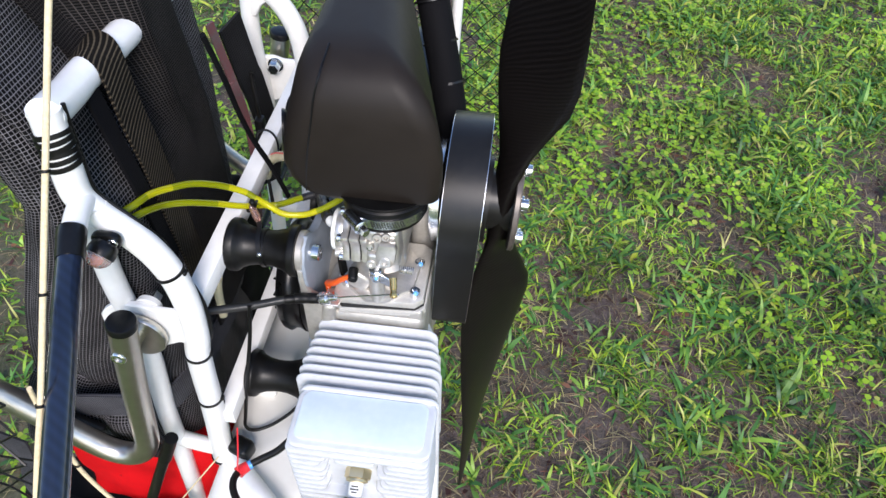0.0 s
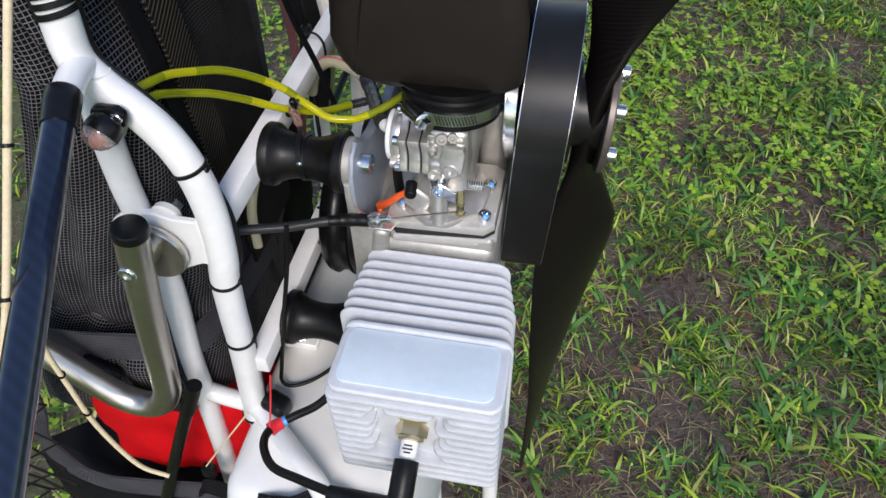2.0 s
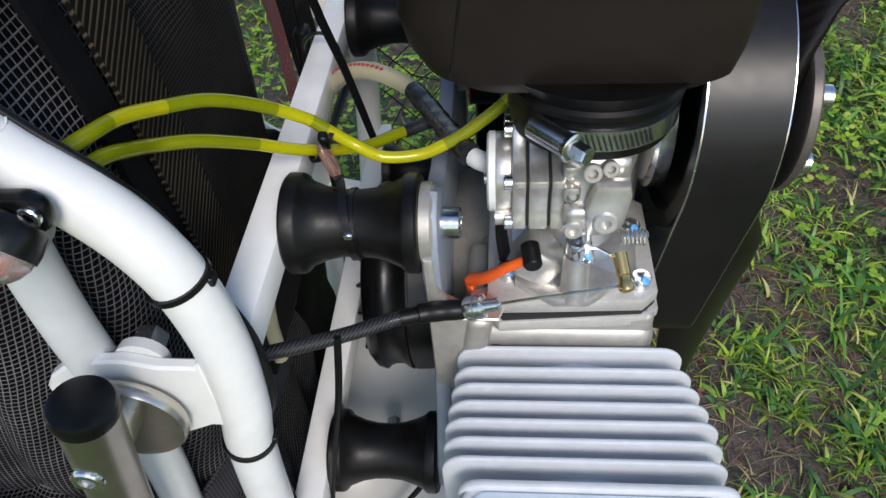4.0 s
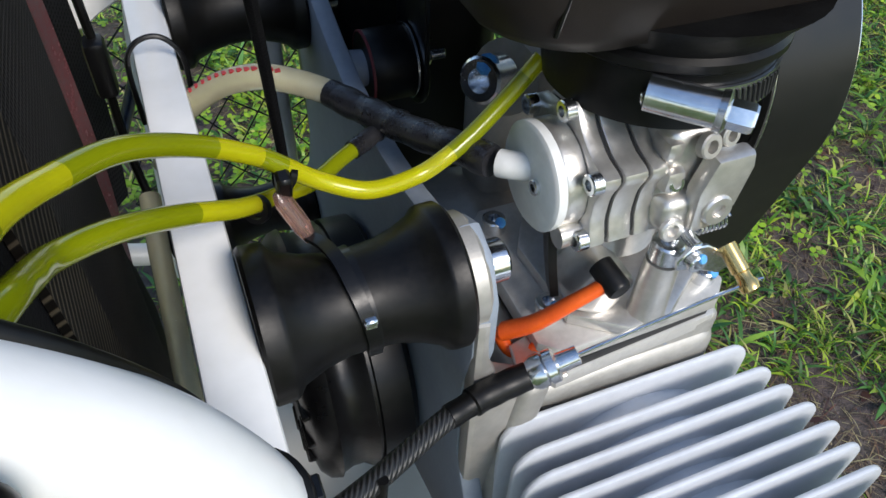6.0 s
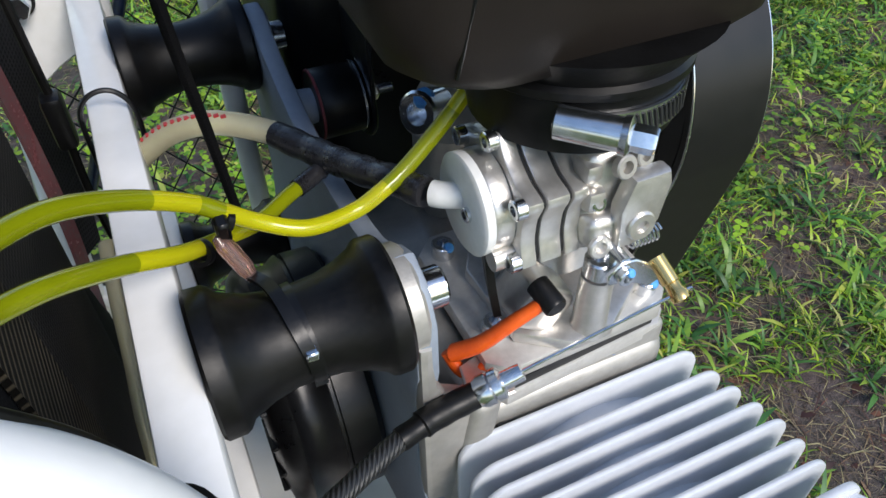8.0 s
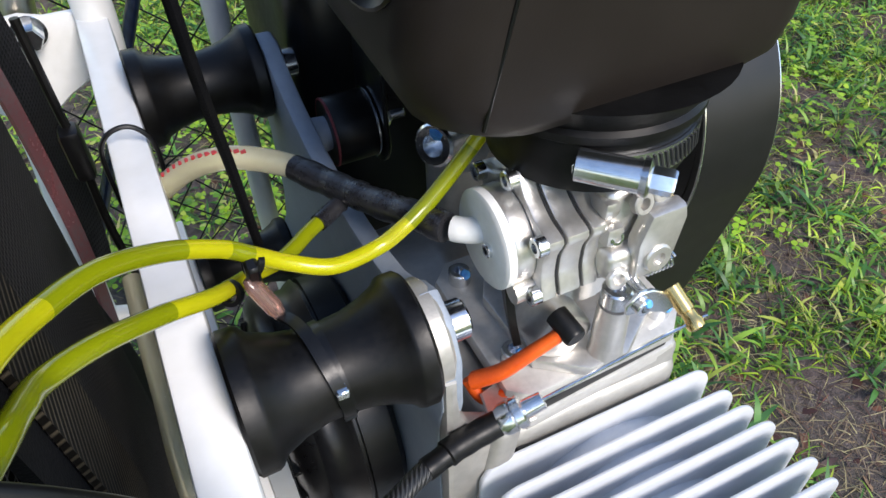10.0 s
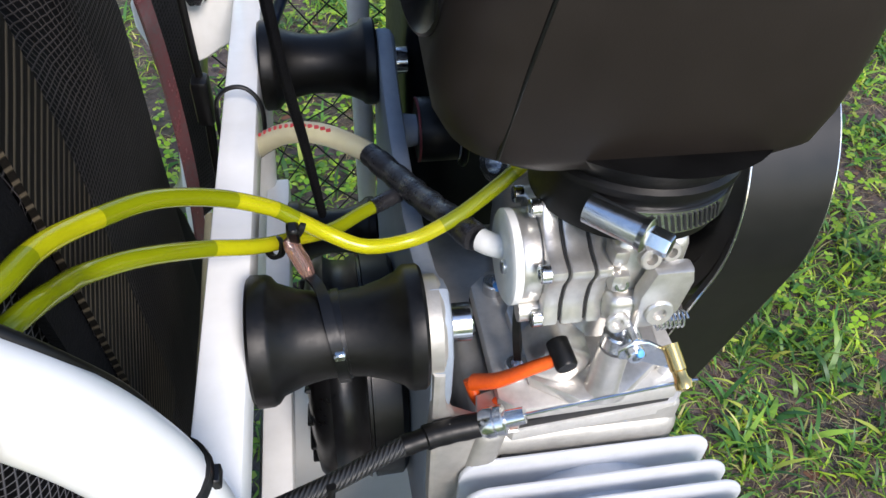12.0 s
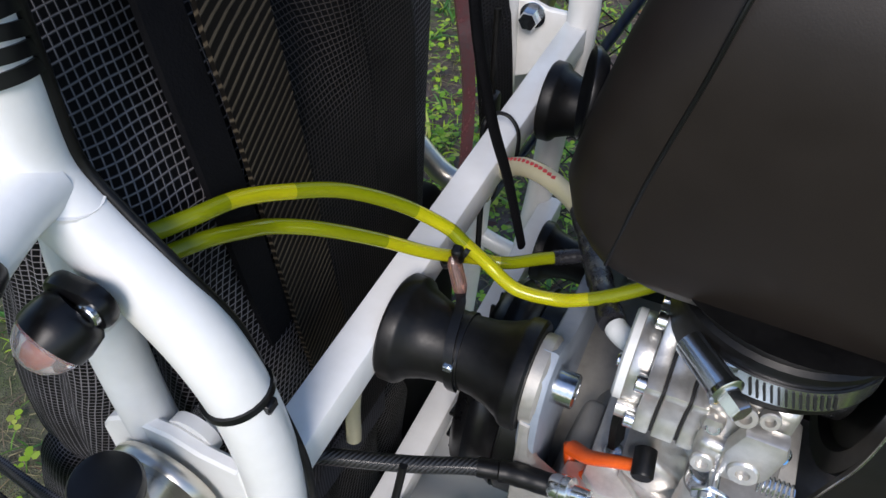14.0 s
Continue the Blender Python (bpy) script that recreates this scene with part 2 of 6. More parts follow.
def curve_points(pts, per=8):
    """A smooth line through the points."""
    p = [Vector(q) for q in pts]
    if len(p) < 3 or per < 2:
        return p
    ext = [2 * p[0] - p[1]] + p + [2 * p[-1] - p[-2]]
    out = []
    for i in range(1, len(ext) - 2):
        a, b, c, d = ext[i - 1:i + 3]
        for k in range(per):
            s = k / per
            out.append(0.5 * (2 * b + (c - a) * s + (2 * a - 5 * b + 4 * c - d) * s * s + (3 * b - a - 3 * c + d) * s ** 3))
    out.append(p[-1])
    return out


def sweep(pts, radius, n=14, per=8, bm=None, cap=True, squash=1.0, up=(0, 0, 1)):
    """A round bar along a smooth line; radius is a number or a function of 0..1. UV: metres round and along."""
    bm = bm or bmesh.new()
    uv = bm.loops.layers.uv.verify()
    line = curve_points(pts, per)
    total = sum((b - a).length for a, b in zip(line, line[1:])) or 1
    rings, far, lens = [], 0.0, []
    t0 = (line[1] - line[0]).normalized()
    ref = Vector(up) if abs(t0.dot(Vector(up))) < 0.9 else Vector((1, 0, 0))
    side = t0.cross(ref).normalized()
    for i, q in enumerate(line):
        t = (line[min(i + 1, len(line) - 1)] - line[max(i - 1, 0)]).normalized()
        side = (side - t * side.dot(t)).normalized()
        other = t.cross(side)
        if i:
            far += (q - line[i - 1]).length
        r = radius(far / total) if callable(radius) else radius
        rings.append([bm.verts.new(q + side * math.cos(2 * math.pi * k / n) * r + other * math.sin(2 * math.pi * k / n) * r * squash) for k in range(n)])
        lens.append((far, r))
    for i in range(len(rings) - 1):
        for k in range(n):
            f = bm.faces.new((rings[i][k], rings[i][(k + 1) % n], rings[i + 1][(k + 1) % n], rings[i + 1][k]))
            for lp, (a, kk) in zip(f.loops, ((i, k), (i, k + 1), (i + 1, k + 1), (i + 1, k))):
                lp[uv].uv = (kk / n * 6.283 * lens[a][1], lens[a][0])
    if cap:
        bm.faces.new(rings[0][::-1])
        bm.faces.new(rings[-1])
    return bm


def lathe(profile, centre, axis, n=32, bm=None, ends=True):
    """Turns a profile of (along the axis, radius) round an axis through centre."""
    bm = bm or bmesh.new()
    uv = bm.loops.layers.uv.verify()
    ax = Vector(axis).normalized()
    s = ax.cross(Vector((0, 0, 1)) if abs(ax.z) < 0.9 else Vector((1, 0, 0))).normalized()
    o = ax.cross(s)
    c = Vector(centre)
    rings = [[bm.verts.new(c + ax * h + (s * math.cos(2 * math.pi * k / n) + o * math.sin(2 * math.pi * k / n)) * max(r, 1e-5)) for k in range(n)] for h, r in profile]
    for i in range(len(rings) - 1):
        for k in range(n):
            f = bm.faces.new((rings[i][k], rings[i][(k + 1) % n], rings[i + 1][(k + 1) % n], rings[i + 1][k]))
            for lp, (a, kk) in zip(f.loops, ((i, k), (i, k + 1), (i + 1, k + 1), (i + 1, k))):
                lp[uv].uv = (kk / n * 6.283 * profile[a][1], profile[a][0])
    if ends:
        bm.faces.new(rings[0][::-1])
        bm.faces.new(rings[-1])
    bmesh.ops.recalc_face_normals(bm, faces=bm.faces)
    return bm


def box(lo, hi, bevel=0.001, seg=2, bm=None, turn=None):
    """A block between two corners with rounded edges, turned about its middle if asked."""
    b = bmesh.new()
    bmesh.ops.create_cube(b, size=1)
    lo, hi = Vector(lo), Vector(hi)
    bmesh.ops.scale(b, vec=hi - lo, verts=b.verts)
    if bevel:
        bmesh.ops.bevel(b, geom=b.edges[:], offset=bevel, segments=seg, affect="EDGES", profile=0.5)
    if turn:
        bmesh.ops.transform(b, matrix=pose(0, 0, 0, *turn), verts=b.verts)
    bmesh.ops.translate(b, vec=(lo + hi) / 2, verts=b.verts)
    return join(bm, b)


def join(bm, extra):
    if bm is None:
        return extra
    me = bpy.data.meshes.new("joined")
    extra.to_mesh(me)
    extra.free()
    bm.from_mesh(me)
    bpy.data.meshes.remove(me)
    return bm


def slab(outline, frame_m, thick, bevel=0.0006, seg=1, bm=None):
    """A plate from a 2D outline, extruded by thick along local z of frame_m, edges rounded."""
    b = bmesh.new()
    vs = [b.verts.new((x, y, 0)) for x, y in outline]
    f = b.faces.new(vs)
    r = bmesh.ops.extrude_face_region(b, geom=[f])
    top = [v for v in r["geom"] if isinstance(v, bmesh.types.BMVert)]
    bmesh.ops.translate(b, vec=(0, 0, thick), verts=top)
    bmesh.ops.recalc_face_normals(b, faces=b.faces)
    if bevel:
        es = [e for e in b.edges if abs(e.verts[0].co.z - e.verts[1].co.z) < 1e-7]
        bmesh.ops.bevel(b, geom=es, offset=bevel, segments=seg, affect="EDGES", profile=0.5, clamp_overlap=True)
    bmesh.ops.transform(b, matrix=frame_m, verts=b.verts)
    bmesh.ops.recalc_face_normals(b, faces=b.faces)
    return join(bm, b)


def axes_m(origin, x, y):
    """A frame whose local x and y lie along the given directions."""
    x = Vector(x).normalized()
    z = x.cross(Vector(y)).normalized()
    y = z.cross(x)
    m = Matrix((x, y, z)).transposed().to_4x4()
    m.translation = origin
    return m


YZ = lambda x: axes_m((x, 0, 0), (0, 1, 0), (0, 0, 1))      # outline in y and z, thickness towards +x
XZ = lambda y: axes_m((0, y, 0), (1, 0, 0), (0, 0, 1))      # outline in x and z, thickness towards -y
XY = lambda z: axes_m((0, 0, z), (1, 0, 0), (0, 1, 0))      # outline in x and y, thickness towards +z


def round_rect(x0, y0, x1, y1, r, n=5):
    out = []
    for cx, cy, a0 in ((x1 - r, y1 - r, 0), (x0 + r, y1 - r, 90), (x0 + r, y0 + r, 180), (x1 - r, y0 + r, 270)):
        for k in range(n + 1):
            a = radians(a0 + 90 * k / n)
            out.append((cx + r * math.cos(a), cy + r * math.sin(a)))
    return out


def disc(cx, cy, r, n=24):
    return [(cx + r * math.cos(2 * math.pi * k / n), cy + r * math.sin(2 * math.pi * k / n)) for k in range(n)]


def cap_screw(at, axis, r, h, shank=0.0, bm=None):
    """Socket head cap screw: the head starts at the point at and stands out along axis."""
    bm = bm or bmesh.new()
    lathe([(-shank, r * 0.6), (0, r * 0.6), (0, r), (h - r * 0.12, r), (h, r * 0.88), (h, r * 0.52), (h - r * 0.75, r * 0.5), (h - r * 0.75, 0.0001)], at, axis, 18, bm)
    return bm


def hex_bolt(at, axis, af, h, bm=None, washer=True, stud=0.0):
    """Hex head or nut with a washer; stud is the thread that stands out of it."""
    bm = bm or bmesh.new()
    R = af / math.sqrt(3)
    if washer:
        lathe([(-0.0012, R * 1.25), (0, R * 1.25)], at, axis, 22, bm)
    lathe([(0, R), (h * 0.85, R), (h, R * 0.86)], at, axis, 6, bm)
    if stud:
        prof = [(h, R * 0.52)]
        k = 0
        while h + k * 0.0007 < h + stud:
            prof += [(h + k * 0.0007, R * 0.56), (h + k * 0.0007 + 0.00035, R * 0.48)]
            k += 1
        lathe(prof, at, axis, 14, bm)
    return bm


def ribbon(pts, width, thick, across, bm=None, per=8, uv_scale=1.0):
    """A flat band along a smooth line; across gives the direction of its width. UV in metres."""
    bm = bm or bmesh.new()
    uv = bm.loops.layers.uv.verify()
    line = curve_points(pts, per)
    ac = Vector(across).normalized()
    far, rows = 0.0, []
    for i, q in enumerate(line):
        t = (line[min(i + 1, len(line) - 1)] - line[max(i - 1, 0)]).normalized()
        a = (ac - t * ac.dot(t)).normalized()
        nrm = a.cross(t).normalized()
        if i:
            far += (q - line[i - 1]).length
        rows.append(([bm.verts.new(q + a * width / 2 * sx + nrm * thick / 2 * sz) for sx, sz in ((-1, -1), (1, -1), (1, 1), (-1, 1))], far))
    for (r0, l0), (r1, l1) in zip(rows, rows[1:]):
        for k in range(4):
            f = bm.faces.new((r0[k], r0[(k + 1) % 4], r1[(k + 1) % 4], r1[k]))
            u0, u1 = (0, width) if k in (0, ) else (width, 0) if k == 2 else (0, thick)
            for lp, q in zip(f.loops, ((u0, l0), (u1, l0), (u1, l1), (u0, l1))):
                lp[uv].uv = q
    bm.faces.new(rows[0][0][::-1])
    bm.faces.new(rows[-1][0])
    bmesh.ops.recalc_face_normals(bm, faces=bm.faces)
    return bm


def sheet(fn, nu, nv, thick, lu, lv):
    """A cushion-like sheet: fn(u, v) gives its front; the back lies thick behind it along -x. UV in metres."""
    bm = bmesh.new()
    uv = bm.loops.layers.uv.verify()
    front = [[bm.verts.new(fn(i / nu, j / nv)) for j in range(nv + 1)] for i in range(nu + 1)]
    back = [[bm.verts.new(Vector(fn(i / nu, j / nv)) - Vector((thick, 0, 0))) for j in range(nv + 1)] for i in range(nu + 1)]
    def quad(a, b, c, d, coords):
        f = bm.faces.new((a, b, c, d))
        for lp, q in zip(f.loops, coords):
            lp[uv].uv = (q[0] / nu * lu, q[1] / nv * lv)
    for i in range(nu):
        for j in range(nv):
            quad(front[i][j], front[i + 1][j], front[i + 1][j + 1], front[i][j + 1], ((i, j), (i + 1, j), (i + 1, j + 1), (i, j + 1)))
            quad(back[i][j], back[i][j + 1], back[i + 1][j + 1], back[i + 1][j], ((i, j), (i, j + 1), (i + 1, j + 1), (i + 1, j)))
    for i in range(nu):
        for j in (0, nv):
            quad(front[i][j], back[i][j], back[i + 1][j], front[i + 1][j], ((i, j), (i, j), (i + 1, j), (i + 1, j)))
    for j in range(nv):
        for i in (0, nu):
            quad(front[i][j], front[i][j + 1], back[i][j + 1], back[i][j], ((i, j), (i, j + 1), (i, j + 1), (i, j)))
    bmesh.ops.recalc_face_normals(bm, faces=bm.faces)
    return bm


def band_arc(centre, axis, zero, r0, r1, h0, h1, a0, a1, n=48):
    """Part of a flat band round an axis, from angle a0 to a1 in degrees."""
    bm = bmesh.new()
    ax = Vector(axis).normalized()
    s = (Vector(zero) - ax * ax.dot(Vector(zero))).normalized()
    o = ax.cross(s)
    rows = []
    for k in range(n + 1):
        a = radians(a0 + (a1 - a0) * k / n)
        d = s * math.cos(a) + o * math.sin(a)
        rows.append([bm.verts.new(Vector(centre) + d * r + ax * h) for r, h in ((r0, h0), (r1, h0), (r1, h1), (r0, h1))])
    for p, q in zip(rows, rows[1:]):
        for k in range(4):
            bm.faces.new((p[k], p[(k + 1) % 4], q[(k + 1) % 4], q[k]))
    bm.faces.new(rows[0][::-1])
    bm.faces.new(rows[-1])
    bmesh.ops.recalc_face_normals(bm, faces=bm.faces)
    return bm


def dab(at, axis, side, r, h):
    """A brushed dab of paint on the rim of a bolt's head."""
    ax, sd = Vector(axis).normalized(), Vector(side).normalized()
    bm = bmesh.new()
    lathe([(-r * 0.35, r * 0.25), (-r * 0.1, r * 0.5), (r * 0.12, r * 0.42), (r * 0.2, 0.0001)], Vector(at) + ax * h + sd * r * 0.75, ax + sd * 0.8, 9, bm)
    return bm


def cushion(lo, hi, n=14, soft=0.55, rough=0.004):
    bm = bmesh.new()
    bmesh.ops.create_cube(bm, size=2)
    bmesh.ops.subdivide_edges(bm, edges=bm.edges[:], cuts=n, use_grid_fill=True)
    lo, hi = Vector(lo), Vector(hi)
    c, h = (lo + hi) / 2, (hi - lo) / 2
    for v in bm.verts:
        p = v.co
        k = (abs(p.x) ** 6 + abs(p.y) ** 6 + abs(p.z) ** 6) ** (1 / 6)
        q = p / k
        v.co = Vector((c.x + q.x * h.x, c.y + q.y * h.y, c.z + q.z * h.z))
        v.co += q * noise.noise(v.co * 22) * rough * 2
    return bm


MID = 0.0995            # the machine's plane of symmetry, y
def far(p):
    """The mirrored place on the other side of the machine."""
    return (p[0], 2 * MID - p[1], p[2])


# ---- ground ----
def ground_material():
    m = material("lawn_soil", (0.1, 0.08, 0.06), 0.9)
    t, n, l, b = nodes_of(m)
    co = n.new("ShaderNodeTexCoord")
    big = n.new("ShaderNodeTexNoise")
    big.inputs["Scale"].default_value, big.inputs["Detail"].default_value = 3.2, 5
    fine = n.new("ShaderNodeTexNoise")
    fine.inputs["Scale"].default_value, fine.inputs["Detail"].default_value = 60, 6
    straw = n.new("ShaderNodeTexNoise")
    straw.inputs["Scale"].default_value, straw.inputs["Detail"].default_value, straw.inputs["Distortion"].default_value = 140, 3, 2.5
    for q in (big, fine, straw):
        l.new(co.outputs["Object"], q.inputs["Vector"])
    r1 = n.new("ShaderNodeValToRGB")
    r1.color_ramp.elements[0].color, r1.color_ramp.elements[1].color = (0.045, 0.028, 0.025, 1), (0.25, 0.185, 0.172, 1)
    r1.color_ramp.elements[0].position, r1.color_ramp.elements[1].position = 0.3, 0.72
    l.new(fine.outputs[0], r1.inputs[0])
    r2 = n.new("ShaderNodeValToRGB")
    r2.color_ramp.elements[0].color, r2.color_ramp.elements[1].color = (0.035, 0.042, 0.018, 1), (0.115, 0.078, 0.074, 1)
    r2.color_ramp.elements[0].position, r2.color_ramp.elements[1].position = 0.42, 0.6
    l.new(big.outputs[0], r2.inputs[0])
    mx = n.new("ShaderNodeMix")
    mx.data_type = "RGBA"
    mx.inputs["Factor"].default_value = 0.5
    l.new(r1.outputs[0], mx.inputs["A"])
    l.new(r2.outputs[0], mx.inputs["B"])
    # farther off, closed turf takes over from the bare soil
    away = n.new("ShaderNodeVectorMath")
    away.operation = "DISTANCE"
    away.inputs[1].default_value = (0.8, 1.1, 0.0)
    l.new(co.outputs["Object"], away.inputs[0])
    turf = n.new("ShaderNodeMapRange")
    turf.inputs[1].default_value, turf.inputs[2].default_value = 1.4, 2.5
    turf.inputs[3].default_value, turf.inputs[4].default_value = 0.0, 0.78
    l.new(away.outputs["Value"], turf.inputs[0])
    r3 = n.new("ShaderNodeValToRGB")
    r3.color_ramp.elements[0].color, r3.color_ramp.elements[1].color = (0.02, 0.055, 0.012, 1), (0.2, 0.32, 0.035, 1)
    r3.color_ramp.elements[0].position, r3.color_ramp.elements[1].position = 0.3, 0.72
    l.new(straw.outputs[0], r3.inputs[0])
    mt = n.new("ShaderNodeMix")
    mt.data_type = "RGBA"
    l.new(turf.outputs[0], mt.inputs["Factor"])
    l.new(mx.outputs["Result"], mt.inputs["A"])
    l.new(r3.outputs[0], mt.inputs["B"])
    l.new(mt.outputs["Result"], b.inputs["Base Color"])
    bp = n.new("ShaderNodeBump")
    bp.inputs["Strength"].default_value, bp.inputs["Distance"].default_value = 0.9, 0.012
    l.new(straw.outputs[0], bp.inputs["Height"])
    l.new(bp.outputs[0], b.inputs["Normal"])
    return m


def leaf_material(name, dark, light, dry, mid=None):
    m = material(name, light, 0.45)
    t, n, l, b = nodes_of(m)
    g = n.new("ShaderNodeNewGeometry")
    co = n.new("ShaderNodeTexCoord")
    r = n.new("ShaderNodeValToRGB")
    r.color_ramp.elements[0].color, r.color_ramp.elements[1].color = (*dark, 1), (*light, 1)
    r.color_ramp.elements[0].position, r.color_ramp.elements[1].position = 0.05, 0.85
    e = r.color_ramp.elements.new(0.97)
    e.color = (*dry, 1)
    if mid:
        e = r.color_ramp.elements.new(0.5)
        e.color = (*mid, 1)
    l.new(g.outputs["Random Per Island"], r.inputs[0])
    ns = n.new("ShaderNodeTexNoise")
    ns.inputs["Scale"].default_value = 5.0
    l.new(co.outputs["Object"], ns.inputs["Vector"])
    hs = n.new("ShaderNodeHueSaturation")
    mr = n.new("ShaderNodeMapRange")
    mr.inputs[1].default_value, mr.inputs[2].default_value, mr.inputs[3].default_value, mr.inputs[4].default_value = 0.3, 0.7, 0.65, 1.35
    l.new(ns.outputs[0], mr.inputs[0])
    l.new(mr.outputs[0], hs.inputs["Value"])
    l.new(r.outputs[0], hs.inputs["Color"])
    l.new(hs.outputs[0], b.inputs["Base Color"])
    tr = n.new("ShaderNodeBsdfTranslucent")
    l.new(hs.outputs[0], tr.inputs["Color"])
    ms = n.new("ShaderNodeMixShader")
    ms.inputs[0].default_value = 0.35
    l.new(b.outputs[0], ms.inputs[1])
    l.new(tr.outputs[0], ms.inputs[2])
    l.new(ms.outputs[0], n["Material Output"].inputs["Surface"])
    return m


SOIL = ground_material()
GRASS = leaf_material("grass_leaf", (0.042, 0.13, 0.022), (0.44, 0.58, 0.034), (0.54, 0.48, 0.19), (0.17, 0.33, 0.032))
BROAD = leaf_material("broad_grass_leaf", (0.042, 0.135, 0.032), (0.29, 0.47, 0.055), (0.48, 0.50, 0.08), (0.11, 0.27, 0.05))
CLOVER = leaf_material("herb_leaf", (0.13, 0.30, 0.02), (0.35, 0.53, 0.03), (0.42, 0.45, 0.085))
STRAW = leaf_material("dry_straw", (0.10, 0.055, 0.045), (0.46, 0.40, 0.20), (0.20, 0.085, 0.055), (0.22, 0.165, 0.10))
DEAD = leaf_material("dead_leaf", (0.045, 0.018, 0.014), (0.22, 0.095, 0.055), (0.32, 0.22, 0.13), (0.10, 0.042, 0.030))


def relief(x, y):
    return 0.018 * noise.noise((x * 1.7, y * 1.7, 0.3)) + 0.008 * noise.noise((x * 6.0, y * 6.0, 4.0))


def build_ground():
    bm = bmesh.new()
    n = 90
    rows = []
    for i in range(n + 1):
        row = []
        for j in range(n + 1):
            a, b = i / n * 2 - 1, j / n * 2 - 1
            x = 0.4 + 2.4 * a + 1200 * math.copysign(max(0, abs(a) - 0.9) * 10, a) ** 3 if abs(a) > 0.9 else 0.4 + 2.4 * a
            y = 0.8 + 2.4 * b + 1200 * math.copysign(max(0, abs(b) - 0.9) * 10, b) ** 3 if abs(b) > 0.9 else 0.8 + 2.4 * b
            near = abs(a) < 0.9 and abs(b) < 0.9
            row.append(bm.verts.new((x, y, relief(x, y) - 0.01 if near else -0.012)))
        rows.append(row)
    for i in range(n):
        for j in range(n):
            bm.faces.new((rows[i][j], rows[i + 1][j], rows[i + 1][j + 1], rows[i][j + 1]))
    return single("ground", bm, SOIL, (0, 0, 0), "dark damp soil with dry thatch under the lawn", "ground", kind="structure", smooth=180)


BARE = ((0.84, 0.81, 0.12), (0.97, 0.77, 0.12), (0.33, 0.47, 0.13), (0.28, 0.22, 0.13), (0.98, 1.66, 0.10), (0.93, 0.36, 0.09), (0.47, 0.31, 0.09), (0.62, 0.46, 0.08), (0.70, 1.25, 0.08))


def density(x, y):
    """Where the lawn is thick (1) and where bare soil shows (0)."""
    v = 0.46 + 0.14 * min(1.5, max(0.0, y)) + 0.8 * noise.noise((x * 2.6 + 3.1, y * 2.6, 7.0)) + 0.7 * noise.noise((x * 5.5, y * 5.5 + 2.0, 1.0))
    for cx, cy, r in BARE:
        d2 = ((x - cx) ** 2 + (y - cy) ** 2) / (r * r)
        v -= 0.5 * math.exp(-d2 * d2) * (0.75 + 0.8 * noise.noise((x * 14.0, y * 14.0, 5.0)))
    return min(1.0, max(0.03, v))


def blades(name, count, length, width, mat, lean, label, category, seed, flat=False, tuft=(1, 1), spread=0.0, shape=(0.8, 1.0, 0.85, 0.5), droop=(0.15, 0.55)):
    """Bent leaf blades, in tufts that share a root."""
    rng = random.Random(seed)
    verts, faces = [], []
    made = 0
    while made < count:
        tx, ty = rng.uniform(-1.9, 2.6), rng.uniform(-0.75, 2.9)
        # thinner where only little of it shows
        wob = 0.5 * noise.noise((tx * 1.7, ty * 1.7, 7.0))
        if not (0.1 < tx + wob * 0.2 and tx + wob < 2.25 and 0.0 < ty + wob * 0.2 and ty - wob < 2.35) and rng.random() < 0.7:
            continue
        d = density(tx, ty)
        if flat:
            d = 1.1 - 0.6 * d
        if rng.random() > d:
            continue
        size, turn = rng.uniform(0.55, 1.35), rng.uniform(0, 6.283)
        number = rng.randint(*tuft)
        for leaf in range(number):
            made += 1
            x, y = tx + rng.gauss(0, spread), ty + rng.gauss(0, spread)
            z = relief(x, y) - 0.012
            a = turn + leaf * 6.283 / number + rng.gauss(0, 0.5)
            L = length * size * rng.uniform(0.5, 1.25)
            w = width * (0.6 + 0.4 * size) * rng.uniform(0.65, 1.35)
            out = Vector((math.cos(a), math.sin(a), 0))
            side = Vector((-math.sin(a + rng.gauss(0, 0.3)), math.cos(a), rng.gauss(0, 0.25))) * w / 2
            p = Vector((x, y, z))
            step = L / 4
            rise = rng.uniform(*lean)
            i = len(verts)
            for k in range(4):
                verts += [p - side * shape[k], p + side * shape[k]]
                p = p + (out * math.cos(rise) + Vector((0, 0, math.sin(rise)))) * step
                rise -= rng.uniform(*droop)
                if p.z < z + 0.003:
                    p.z = z + 0.003
            verts.append(p)
            for k in range(3):
                faces.append((i + 2 * k, i + 2 * k + 1, i + 2 * k + 3, i + 2 * k + 2))
            faces.append((i + 6, i + 7, i + 8))
    return stuff(name, verts, faces, mat, label, category)


def stuff(name, verts, faces, mat, label, category):
    me = bpy.data.meshes.new(name)
    me.from_pydata([tuple(v) for v in verts], [], faces)
    me.polygons.foreach_set("use_smooth", [True] * len(faces))
    me.materials.append(mat)
    return tagged(new(name, me), label, category, kind="stuff")


